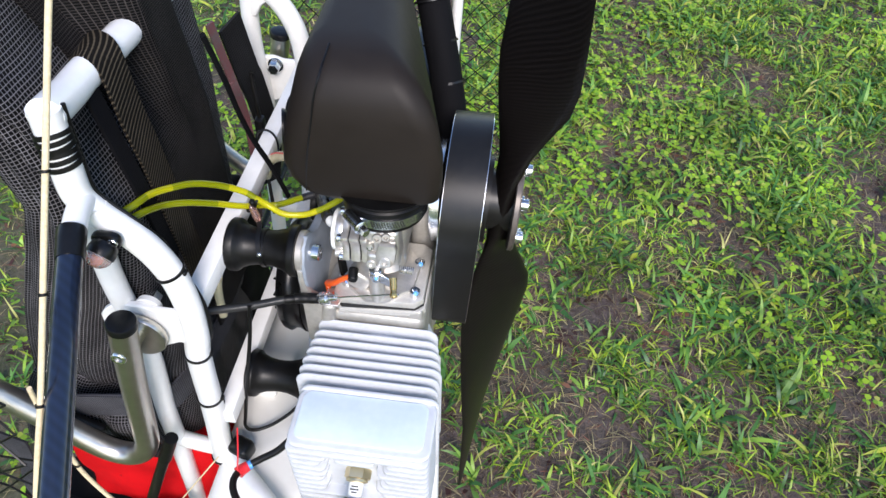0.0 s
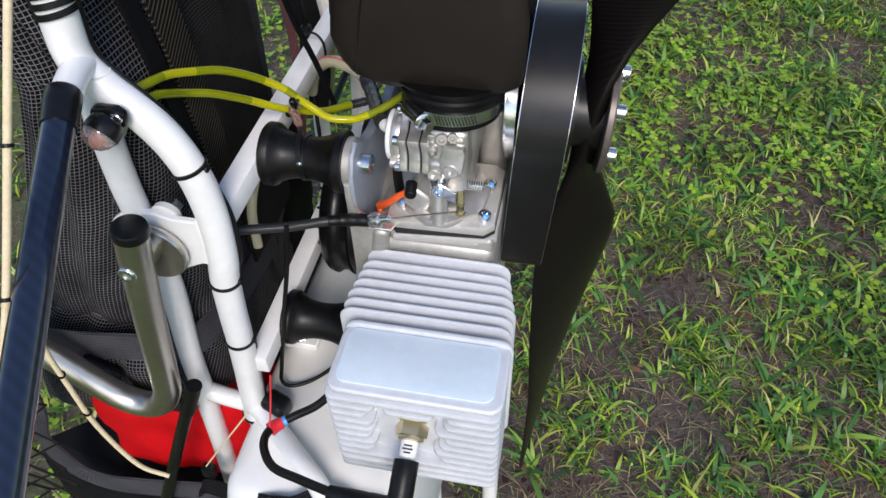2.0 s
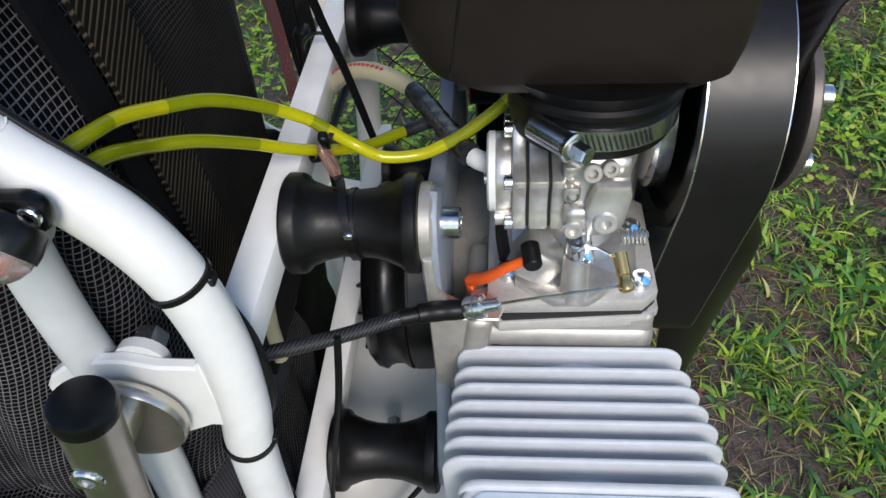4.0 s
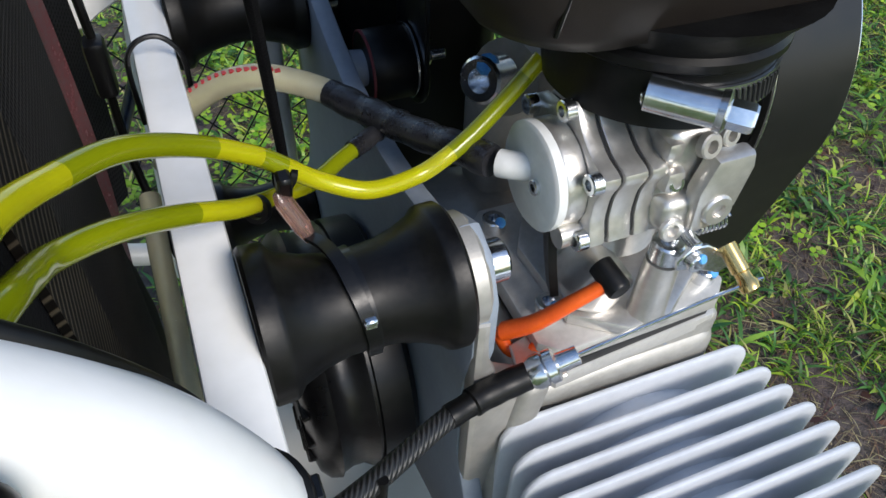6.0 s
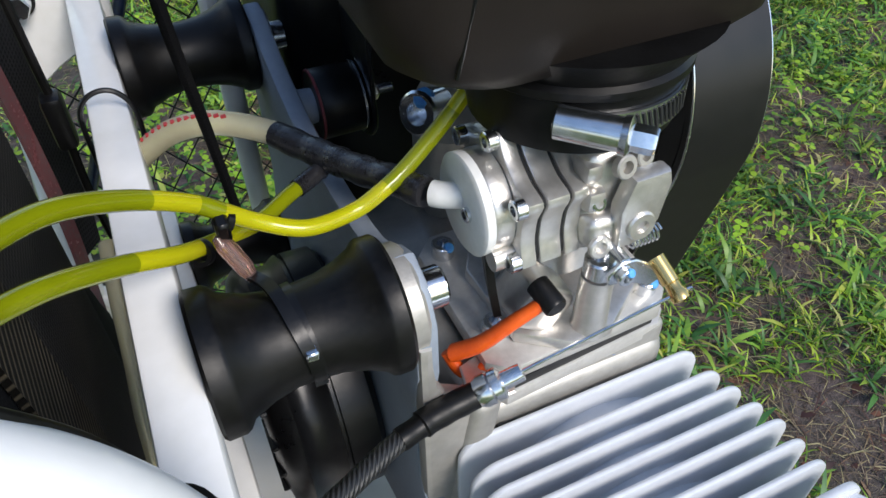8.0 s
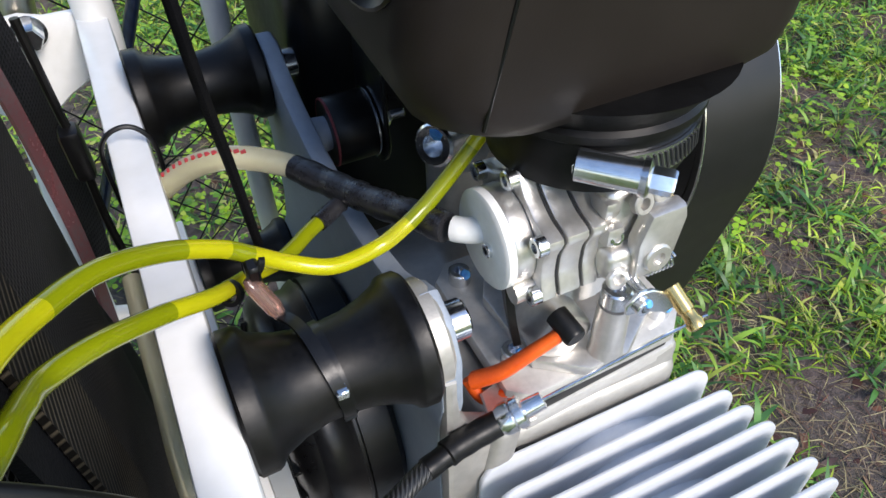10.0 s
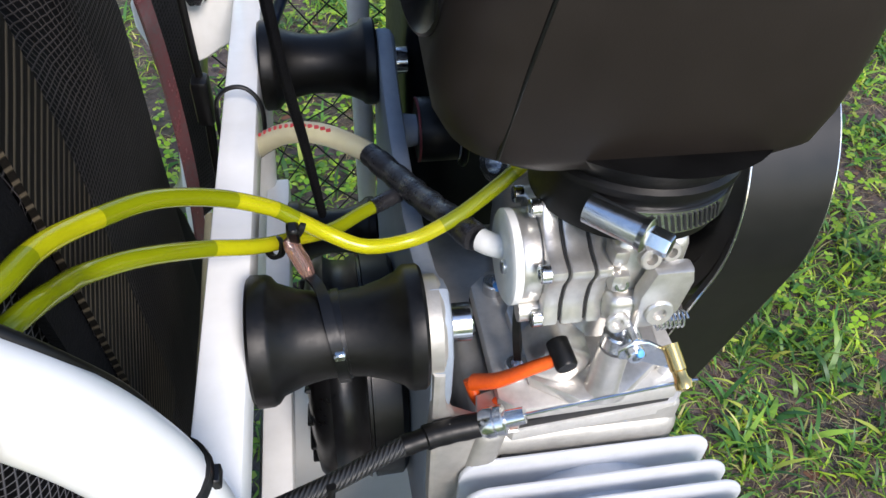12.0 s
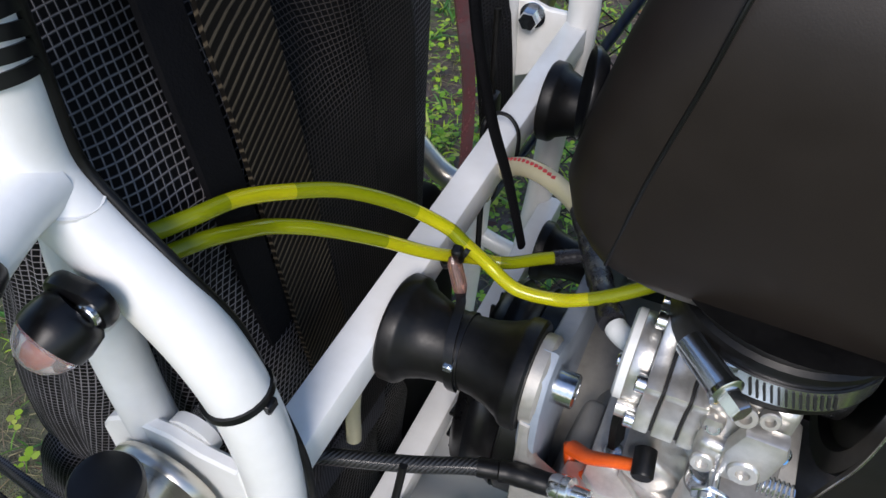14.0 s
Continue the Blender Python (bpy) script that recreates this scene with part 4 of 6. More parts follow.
SHAFT = Vector((1.0, -0.0136, -0.057)).normalized()
belt = part("drive_belt", belt_band(BELT_X0, BELT_X1, 0.0, 0.0045), ANOD, engine, "wide flat black drive belt")
part("belt_edge", belt_band(BELT_X0 - 0.0007, BELT_X0 - 0.0001, 0.0002, 0.0011), ZINC, belt, "thin pale metal line along the belt edge")
part("belt_edge", belt_band(BELT_X1 + 0.0001, BELT_X1 + 0.0006, 0.0002, 0.0009), ZINC, belt, "thin pale metal line along the belt edge")
part("drive_pulley", lathe([(-0.011, 0.02), (-0.011, 0.060), (-0.015, 0.0635), (-0.015, 0.0728), (0.0145, 0.0728), (0.0145, 0.064), (0.010, 0.060), (0.010, 0.02)], (belt_x(0.2257, 0.0858, 0.789), 0.0858, 0.789), SHAFT, 64), ANOD, engine, "black driven pulley inside the belt")
part("crank_pulley", lathe([(-0.014, 0.012), (-0.014, 0.0338), (0.0145, 0.0338), (0.0145, 0.012)], (belt_x(0.2257, 0.0699, 0.6695), 0.0699, 0.6695), SHAFT, 40), HUB, engine, "small crank pulley")
part("drive_bearing", lathe([(0.198, 0.028), (0.198, 0.046), (0.2, 0.046), (0.2, 0.05), (0.207, 0.05)], (0, 0.0858, 0.789), (1, 0, 0), 40), ZINC, engine, "bright steel bearing carrier")
part("drive_arm", box((0.176, MID - 0.035, 0.66), (0.2, MID + 0.035, 0.79), 0.008, 3), CAST, engine)

# recoil starter on the pilot's side of the engine
starter = part("starter_cover", lathe([(0.034, 0.0001), (0.034, 0.045), (0.037, 0.058), (0.041, 0.0625), (0.046, 0.064), (0.0475, 0.062), (0.052, 0.0605), (0.058, 0.0605), (0.0615, 0.063), (0.064, 0.064), (0.0645, 0.0615), (0.066, 0.0615), (0.0665, 0.064), (0.081, 0.0635), (0.084, 0.06), (0.0855, 0.05)], (0, CY, CZ), (1, 0, 0), 56), PLAST, engine, "glossy black recoil starter cover")
for k in range(18):
    a = 2 * math.pi * k / 18
    c = Vector((0.036, CY + 0.044 * math.cos(a), CZ + 0.044 * math.sin(a)))
    part("cooling_rib", box(c - Vector((0.0032, 0.0012, 0.009)), c + Vector((0.003, 0.0012, 0.009)), 0.0006, 1, turn=(math.degrees(a) - 90, 0, 0)), PLAST, starter)

# bush with nut on the far side
DULLRED = material("faded_red_print", (0.16, 0.03, 0.035), 0.6)
bush = (0.0985, 0.148, 0.7735)
let_down(0.0115)
part("bush_boss", lathe([(-0.004, 0.0095), (0.004, 0.0085)], bush, (1, 0, 0), 22), PLATE, engine)
part("bush_rubber", lathe([(0.004, 0.0165), (0.0055, 0.0175), (0.0255, 0.0175), (0.027, 0.0165)], bush, (1, 0, 0), 32), RUBBER, engine, "black rubber bush")
part("bush_washer", lathe([(0.0036, 0.0168), (0.0039, 0.0177), (0.0048, 0.0177), (0.0050, 0.0172)], bush, (1, 0, 0), 32, ends=False), DULLRED, engine, "thin red washer")
part("bush_band", lathe([(0.0252, 0.0176), (0.0252, 0.0181), (0.0262, 0.0181), (0.0262, 0.0176)], bush, (1, 0, 0), 32), ZINC, engine)
part("bush_nut", hex_bolt((0.1285, 0.145, 0.7755), (1, 0, 0), 0.0085, 0.006, stud=0.008), ZINC, engine, "zinc nut on a stud")
stud_bolt = part("stud_bolt", cap_screw((0.139, 0.081, 0.801), (-0.75, -0.45, 0.3), 0.0095, 0.015), ZINC, engine, "bright cap screw with blue paint")
part("stud_mark", dab((0.139, 0.081, 0.801), (-0.75, -0.45, 0.3), (0.2, 0, 1), 0.0095, 0.012), BLUE, stud_bolt, "blue torque paint mark")
part("stud_boss", lathe([(0, 0.016), (0.02, 0.016)], (0.145, 0.0865, 0.796), (0.75, 0.45, -0.3), 24), CAST, engine)
part("muffler", cushion((0.101, 0.186, 0.60), (0.20, 0.33, 0.848), 10, rough=0.0005), PLAST, engine, "black muffler behind the engine", smooth=70)
part("stud_post", box((0.138, 0.085, 0.725), (0.17, 0.115, 0.79), 0.008, 3), CAST, engine)


# ---- rubber mounts ----
def mount(y, z):
    m = thing("rubber_mount", (0.0212, y, z), "black waisted rubber engine mount with a bright bolt", "rubber mount", "engine mounts")
    prof = [(0.0, 0.02), (0.0, 0.0238), (0.0012, 0.0249), (0.0068, 0.0247), (0.0085, 0.0238), (0.0105, 0.0212), (0.018, 0.0182), (0.026, 0.0166), (0.034, 0.0164), (0.042, 0.0172), (0.049, 0.0192), (0.0548, 0.0218), (0.0568, 0.0238), (0.0582, 0.0243), (0.0628, 0.0243), (0.0641, 0.0232), (0.0643, 0.018)]
    part("rubber", lathe(prof, (0.0212, y, z), (1, 0, 0), 44), RUBBER, m)
    b = cap_screw((0.0925, y, z), (1, 0, 0), 0.0076, 0.0118)
    part("bolt", b, ZINC, m, "bright zinc cap screw")
    return m


let_down(0)
for y, z in ((0.0, 0.7755), (2 * MID, 0.7755), (-0.033, 0.615), (2 * MID + 0.033, 0.615)):
    mount(y, z)


# ---- carburettor ----
carb = thing("carburettor", (0.15, 0.012, 0.75), "small machined aluminium diaphragm carburettor with a white nylon cap", "carburettor")
PC = (0.0120, 0.7972)                 # middle of the round pump body, y and z
LOBES = [radians(a) for a in (152, 212, 272, 332, 32, 92)]
def pump(x, thick, r, flat=0.0):
    out = []
    for k in range(72):
        a = 2 * math.pi * k / 72
        y, z = math.cos(a) * r, math.sin(a) * r
        for s in LOBES:
            y += math.cos(s) * flat * max(0, math.cos(a - s)) ** 40
            z += math.sin(s) * flat * max(0, math.cos(a - s)) ** 40
        out.append((PC[0] + y, PC[1] + z))
    return slab(out, YZ(x), thick, 0.0009, 2)
part("pump_cap", lathe([(0.117, 0.0001), (0.117, 0.0175), (0.118, 0.0188), (0.121, 0.0188)], (0, *PC), (1, 0, 0), 40), NYLON, carb, "white nylon pump cap")
part("fuel_elbow", sweep([(0.119, 0.015, 0.799), (0.1155, 0.0165, 0.799), (0.1125, 0.0186, 0.7988), (0.1105, 0.0208, 0.7984)], 0.0048, 14, 6), NYLON, carb, "white nylon fuel elbow")
part("cap_screw", cap_screw((0.117, 0.0065, 0.7975), (-1, 0, 0), 0.0028, 0.0015), ZINC, carb)
part("pump_cover", pump(0.121, 0.0075, 0.0186, 0.0), CARB, carb)
part("cover_flange", pump(0.1285, 0.006, 0.0215, 0.0065), CARB, carb)
part("gasket", pump(0.1345, 0.0012, 0.021, 0.0055), GASKET, carb, "black gasket line")
part("spacer_ring", pump(0.1357, 0.0085, 0.0215, 0.0065), CARB, carb)
part("gasket", pump(0.1442, 0.0012, 0.021, 0.0055), GASKET, carb, "black gasket line")
part("body_ring", pump(0.1454, 0.006, 0.0215, 0.0065), CARB, carb)
for a in LOBES:
    c = (0.1285, PC[0] + math.cos(a) * 0.0245, PC[1] + math.sin(a) * 0.0245)
    part("body_screw", cap_screw(c, (-1, 0, 0), 0.0036, 0.0038), ZINC, carb)
part("adjuster", lathe([(0, 0.0042), (0.014, 0.0042), (0.016, 0.003)], (0.1205, -0.0045, 0.784), (1, 0, 0), 18), CARB, carb)
body = box((0.151, -0.011, 0.7785), (0.1795, 0.035, 0.822), 0.005, 3)
box((0.151, -0.0165, 0.784), (0.169, -0.005, 0.798), 0.004, 3, body)
box((0.150, -0.015, 0.800), (0.158, -0.005, 0.8095), 0.003, 2, body)
box((0.150, -0.012, 0.811), (0.1565, -0.002, 0.8185), 0.002, 2, body)
box((0.150, -0.008, 0.8205), (0.1575, 0.004, 0.827), 0.002, 2, body)
part("body", body, CARB, carb)
let_down(0.0115)
part("pump_link", ribbon([(0.1235, 0.006, 0.800), (0.1232, 0.001, 0.782), (0.125, -0.002, 0.7655)], 0.0085, 0.003, (0.3, 1, 0)), RUBBER, carb, "black link bar")
part("tower", lathe([(0.0, 0.02), (0.014, 0.0205), (0.03, 0.0215), (0.047, 0.0245), (0.07, 0.0255)], (0.16, 0.022, 0.7655), (0.05, 0.04, 1), 32), CARB, carb)
part("base_plate", slab([(0.13, -0.008), (0.148, -0.0215), (0.165, -0.0215), (0.19, -0.004), (0.193, 0.03), (0.178, 0.05), (0.14, 0.05), (0.128, 0.03)], XY(0.7498), 0.006, 0.0014, 2), CARB, carb)
part("web", box((0.131, -0.012, 0.7545), (0.152, 0.012, 0.775), 0.004, 3, turn=(0, 35, 0)), CARB, carb)
part("mount_ear", lathe([(0, 0.0078), (0.004, 0.0068), (0.029, 0.0062)], (0.1585, -0.0155, 0.7535), (0, 0, 1), 24), CARB, carb)
mount_bolt = part("mount_bolt", cap_screw((0.1585, -0.0155, 0.7835), (0, 0, 1), 0.0058, 0.0075), ZINC, carb)
part("paint_mark", dab((0.1585, -0.0155, 0.7835), (0, 0, 1), (0.5, -1, 0), 0.0055, 0.004), BLUE, mount_bolt, "blue torque paint mark")
tab = slab([(0.1615, 0.7985), (0.1685, 0.7985), (0.1745, 0.8015), (0.1775, 0.8065), (0.1795, 0.822), (0.178, 0.8275), (0.164, 0.8275), (0.1605, 0.815)], axes_m((-0.0005, -0.0125, -0.0015), (1, 0, 0), (0, 0, 1)), 0.0075, 0.0018, 2)
part("side_tab", tab, CARB, carb)
part("tab_boss", lathe([(-0.004, 0.0056), (0.0015, 0.0056), (0.0022, 0.005), (0.0022, 0.0026), (-0.002, 0.0024), (-0.002, 0.0001)], (0.1685, -0.0195, 0.806), (0, -1, 0.1), 24), CARB, carb)
part("idle_screw", cap_screw((0.1555, -0.0165, 0.7985), (0, -1, 0.2), 0.0044, 0.002), CARB, carb)
part("idle_screw", cap_screw((0.1545, -0.0125, 0.8155), (0, -1, 0.2), 0.0028, 0.0025), ZINC, carb)
part("air_screw", cap_screw((0.1615, -0.0135, 0.829), (0.1, -0.95, 0.3), 0.0042, 0.003), CAST, carb)
part("air_screw", cap_screw((0.169, -0.0125, 0.8305), (0.1, -0.95, 0.3), 0.0036, 0.003), CAST, carb)
part("shaft", sweep([(0.160, 0.0, 0.797), (0.161, -0.015, 0.7965), (0.1615, -0.0245, 0.7955)], 0.0022, 12, 3), ZINC, carb)
part("lever", slab([(0.158, 0.7835), (0.163, 0.7885), (0.169, 0.7875), (0.1815, 0.7785), (0.1825, 0.773), (0.178, 0.771), (0.166, 0.7775), (0.159, 0.779)], axes_m((-0.003, -0.0235, 0.0075), (1, 0, 0), (0, 0, 1)), 0.0018, 0.0004, 1), ZINC, carb, "zinc throttle lever")
lever_screw = part("lever_screw", cap_screw((0.161, -0.0255, 0.7908), (0, -1, 0), 0.0036, 0.003), ZINC, carb)
part("lever_mark", dab((0.161, -0.0255, 0.7908), (0, -1, 0), (0.3, 0, 1), 0.0036, 0.003), BLUE, lever_screw, "blue paint mark")
part("nipple", lathe([(0, 0.0032), (0.010, 0.0032), (0.0105, 0.0027), (0.013, 0.0028), (0.0145, 0.0036), (0.017, 0.0033), (0.018, 0.0015)], (0.1758, -0.0235, 0.7905), (0.16, -0.83, -0.52), 18), BRASS, carb, "brass cable nipple")
spring = [(0.178 + 0.0008 * k / 8, -0.006 + 0.0035 * math.cos(k * 0.785), 0.783 + 0.0035 * math.sin(k * 0.785)) for k in range(60)]
part("return_spring", sweep([(x + 0.00012 * i, y, z) for i, (x, y, z) in enumerate(spring)], 0.0005, 6, 1), ZINC, carb)
part("choke_rod", sweep([(0.108, -0.001, 0.7475), (0.116, -0.008, 0.757), (0.126, -0.0135, 0.770), (0.135, -0.0165, 0.7785)], lambda s: 0.0042 - 0.0012 * s, 14, 6, squash=0.8), ORANGE, carb, "bright orange plastic choke lever")
part("choke_end", lathe([(0, 0.0045), (0.011, 0.0045), (0.012, 0.0038)], (0.1368, -0.010, 0.7815), (0.1, -0.85, -0.15), 18), RUBBER, carb, "black rubber end")
part("choke_hook", sweep([(0.106, 0.001, 0.747), (0.1085, -0.004, 0.741), (0.112, -0.009, 0.7405), (0.119, -0.0105, 0.746)], 0.0026, 10, 5), ORANGE, carb)
part("cable_stop", slab([(0.104, -0.0255), (0.122, -0.0255), (0.127, -0.012), (0.122, -0.002), (0.108, -0.006)], XY(0.743), 0.0022, 0.0006, 1), CARB, carb, "bright cable bracket")


# ---- air box with its rubber boot and clamp ----
air = thing("air_box", (0.155, 0.1, 0.86), "matt black moulded plastic air intake box", "air box")
def air_shell():
    """Rounded rings stacked from the mouth to the crown."""
    bm = bmesh.new()
    rows = []
    spec = [  # height, x from, x to, y from, y to, corner
        (0.8485, 0.130, 0.190, 0.02, 0.12, 0.028), (0.8492, 0.113, 0.207, 0.004, 0.20, 0.028), (0.852, 0.104, 0.2165, -0.006, 0.235, 0.024), (0.859, 0.0965, 0.2195, -0.0105, 0.25, 0.020),
        (0.870, 0.0905, 0.2200, -0.0125, 0.253, 0.019), (0.884, 0.0875, 0.2200, -0.0138, 0.255, 0.018), (0.905, 0.0905, 0.2195, -0.0155, 0.255, 0.018), (0.932, 0.0975, 0.2155, -0.0165, 0.25, 0.020), (0.950, 0.1035, 0.2095, -0.015, 0.245, 0.022),
        (0.965, 0.109, 0.2015, -0.009, 0.24, 0.022), (0.975, 0.1155, 0.193, 0.002, 0.23, 0.020), (0.980, 0.124, 0.182, 0.02, 0.215, 0.017), (0.981, 0.134, 0.170, 0.04, 0.19, 0.008)]
    for z, a, b, c, d, r in spec:
        row = []
        for x, y in round_rect(a, c, b, d, r, 7):
            back = min(0.16, max(0.0, y + 0.01))
            side = min(1.0, max(0.0, (x - 0.0875) / 0.1325))
            bow = 0.0105 * math.exp(-((y - 0.06) / 0.05) ** 2) - 0.06 * max(0.0, y - 0.12)
            row.append(bm.verts.new((x - (1 - side) * bow - side * 0.42 * back, y, z)))
        rows.append(row)
    for a, b in zip(rows, rows[1:]):
        for k in range(len(a)):
            bm.faces.new((a[k], a[(k + 1) % len(a)], b[(k + 1) % len(a)], b[k]))
    bm.faces.new(rows[0][::-1])
    bm.faces.new(rows[-1])
    bmesh.ops.recalc_face_normals(bm, faces=bm.faces)
    return bm
let_down(0)
part("shell", air_shell(), AIRBOX, air, smooth=60)
part("seam", sweep([(0.1045, -0.0108, 0.862), (0.1105, -0.0150, 0.90), (0.118, -0.0164, 0.935), (0.1225, -0.0146, 0.958), (0.127, -0.006, 0.9745), (0.128, 0.02, 0.981)], 0.0007, 8, 8), PLAST, air, "moulded seam line")
let_down(0.0115)
part("bracket_tab", slab([(0.148 + 0.0215 * math.cos(radians(a)), 0.7735 + 0.0215 * math.sin(radians(a))) for a in range(-200, 31, 15)] + [(0.166, 0.80), (0.163, 0.83), (0.14, 0.84), (0.128, 0.82)], YZ(0.1257), 0.0026, 0.0006, 1), PLAST, air, "black steel bracket tab")
let_down(0)
part("inlet_ring", lathe([(-0.003, 0.012), (0.0, 0.0145), (0.0015, 0.0145), (0.002, 0.0135), (0.0, 0.011), (-0.003, 0.0001)], (0.0850, 0.015, 0.905), (-1, -0.3, 0.1), 28), PLAST, air)
BC, BA = Vector((0.163, 0.022, 0.832)), Vector((0.02, 0.06, 1)).normalized()
part("boot", lathe([(-0.012, 0.0293), (-0.010, 0.0353), (-0.003, 0.0364), (0.008, 0.0364), (0.0095, 0.0386), (0.012, 0.0386), (0.0135, 0.037), (0.018, 0.040), (0.024, 0.046)], BC, BA, 44), RUBBER, air, "black rubber intake boot")
clamp = thing("hose_clamp", BC, "bright steel worm-drive hose clamp round the rubber boot", "hose clamp")
band = part("band", band_arc(BC, BA, (1, 0, 0), 0.0366, 0.0377, -0.0045, 0.0045, -118, 120), ZINC, clamp)
bs = BA.cross(Vector((1, 0, 0))).normalized()
bo = BA.cross(bs).normalized()
for k in range(13):
    a = radians(-97 + 3.4 * k)
    d = (Vector((1, 0, 0)) - BA * BA.x).normalized() * math.cos(a) + BA.cross(Vector((1, 0, 0))).normalized() * math.sin(a)
    c = BC + d * 0.0378
    t = BA.cross(d)
    part("slot", slab([(-0.0004, -0.0036), (0.0004, -0.0036), (0.0004, 0.0036), (-0.0004, 0.0036)], axes_m(c, (t + BA * 0.35), BA), 0.0005, 0), GASKET, band)
wd = Vector((0.69, -0.72, 0.0)).normalized()
wc = Vector((0.1366, -0.0099, 0.8393))
part("worm_housing", lathe([(0, 0.0042), (0.0005, 0.0052), (0.0205, 0.0052), (0.0205, 0.004)], wc, wd, 22), ZINC, clamp)
part("saddle", box(wc + Vector((-0.001, -0.0065, -0.0055)), wc + Vector((0.017, 0.0005, -0.001)), 0.001, 1, turn=(0, 0, -46)), ZINC, clamp)
part("screw_head", lathe([(0.0195, 0.0058), (0.0215, 0.0062), (0.0225, 0.0048)], wc, wd, 20), ZINC, clamp)
part("screw_hex", lathe([(0.022, 0.0042), (0.0285, 0.0042), (0.0295, 0.0036)], wc, wd, 6), ZINC, clamp)


# ---- spark plug and ignition lead ----
plug = thing("spark_plug", (0.1625, -0.142, 0.668), "spark plug with a gold hex and white ceramic insulator", "spark plug")
PA = Vector((0.0, -0.93, -0.37)).normalized()
P0 = Vector((0.1625, -0.1415, 0.658))
part("washer", lathe([(0, 0.0125), (0.0018, 0.0125)], P0, PA, 26), GOLD, plug)
part("hex", lathe([(0.0018, 0.0118), (0.0115, 0.0118), (0.0122, 0.0108)], P0, PA, 6), GOLD, plug)
part("shell", lathe([(0.0122, 0.0098), (0.0145, 0.0098), (0.0155, 0.0072)], P0, PA, 24), GOLD, plug)
insulator = part("insulator", lathe([(0.0155, 0.0064), (0.0165, 0.0067), (0.034, 0.0058)], P0, PA, 24), CERAMIC, plug, "white ceramic insulator with small print")
for k, (u, w) in enumerate(((0.019, 0.006), (0.0215, 0.0075), (0.024, 0.005))):
    c = P0 + PA * u + Vector((0, -0.37, 0.93)) * 0.0067
    part("print_bar", slab([(-w / 2, -0.0006), (w / 2, -0.0006), (w / 2, 0.0006), (-w / 2, 0.0006)], axes_m(c, (1, 0, 0), PA), 0.0002, 0), BLACKINK, insulator, "small dark print")
lead = thing("ignition_lead", (0.15, -0.18, 0.63), "thick black ignition lead with a rubber plug boot", "ignition lead")
B0 = P0 + PA * 0.029
part("boot", sweep([B0, B0 + PA * 0.012, B0 + PA * 0.026 + Vector((-0.001, 0, -0.004)), B0 + PA * 0.03 + Vector((-0.008, 0, -0.008)), B0 + PA * 0.03 + Vector((-0.022, 0, -0.009))], lambda s: 0.0092 if s < 0.55 else 0.0085, 22, 8), RUBBER, lead, "black rubber plug boot")
E0 = B0 + PA * 0.03 + Vector((-0.02, 0, -0.009))
part("sleeve", sweep([E0, E0 + Vector((-0.015, 0.002, 0)), E0 + Vector((-0.034, 0.004, -0.001))], lambda s: 0.0082 - 0.0028 * s, 18, 6), RUBBER, lead)
let_down(0)
part("cable", sweep([E0 + Vector((-0.03, 0.0035, -0.001)), (0.078, -0.178, 0.607), (0.052, -0.168, 0.598), (0.037, -0.152, 0.592), (0.0325, -0.137, 0.589), (0.0385, -0.126, 0.588), (0.052, -0.117, 0.592), (0.070, -0.108, 0.60), (0.086, -0.095, 0.615), (0.1, -0.07, 0.63)], 0.0036, 14, 10), RUBBER, lead)
part("tape", sweep([(0.0345, -0.132, 0.589), (0.037, -0.128, 0.5885), (0.0415, -0.1235, 0.5885)], lambda s: 0.0062 - 0.001 * s, 14, 5), REDTAPE, lead, "red tape wrap")
part("crimp", sweep([(0.0415, -0.1235, 0.5885), (0.045, -0.121, 0.5893)], 0.0045, 14, 3), BLUE, lead, "blue crimp sleeve")
part("thin_wire", sweep([(0.0345, -0.132, 0.593), (0.0335, -0.118, 0.61), (0.0335, -0.107, 0.632)], 0.0008, 8, 6), REDTAPE, lead, "thin red wire")


# ---- throttle cable ----
let_down(0.0115)
thr = thing("throttle_cable", (0.09, -0.02, 0.75), "black braided throttle cable with a bright adjuster", "cable")
FA = Vector((0.107, -0.0249, 0.7527))
FD = (Vector((0.1785, -0.036, 0.7840)) - FA).normalized()
part("sleeve", sweep([(-0.004, -0.066, 0.762), (0.014, -0.056, 0.7565), (0.046, -0.042, 0.752), (0.07, -0.031, 0.7508), (0.085, -0.0268, 0.7512)], 0.0038, 14, 10), BRAID, thr, "braided black sleeve")
part("shrink_tube", sweep([(0.074, -0.0295, 0.7508), (0.082, -0.0276, 0.751), (0.0865, -0.0265, 0.7512), (0.0945, -0.0255, 0.7516), (FA - FD * 0.002)], lambda s: 0.0043 + 0.0008 * (s > 0.3) + 0.0001 * math.sin(s * 25), 16, 8), RUBBER, thr, "black heat-shrink end")
part("adjuster_nut", lathe([(-0.001, 0.0052), (0.001, 0.0062), (0.0045, 0.0062), (0.005, 0.0052), (0.0055, 0.0062), (0.0085, 0.0062), (0.0095, 0.0045)], FA, FD, 12), ZINC, thr, "bright knurled adjuster")
part("adjuster_tip", lathe([(0.009, 0.0036), (0.017, 0.0034), (0.0175, 0.002)], FA, FD, 14), ZINC, thr)
part("wire", sweep([FA + FD * 0.015, FA + FD * 0.045, (0.179, -0.036, 0.7835), (0.183, -0.0365, 0.7838)], 0.00075, 8, 4), ZINC, thr, "bare steel wire")


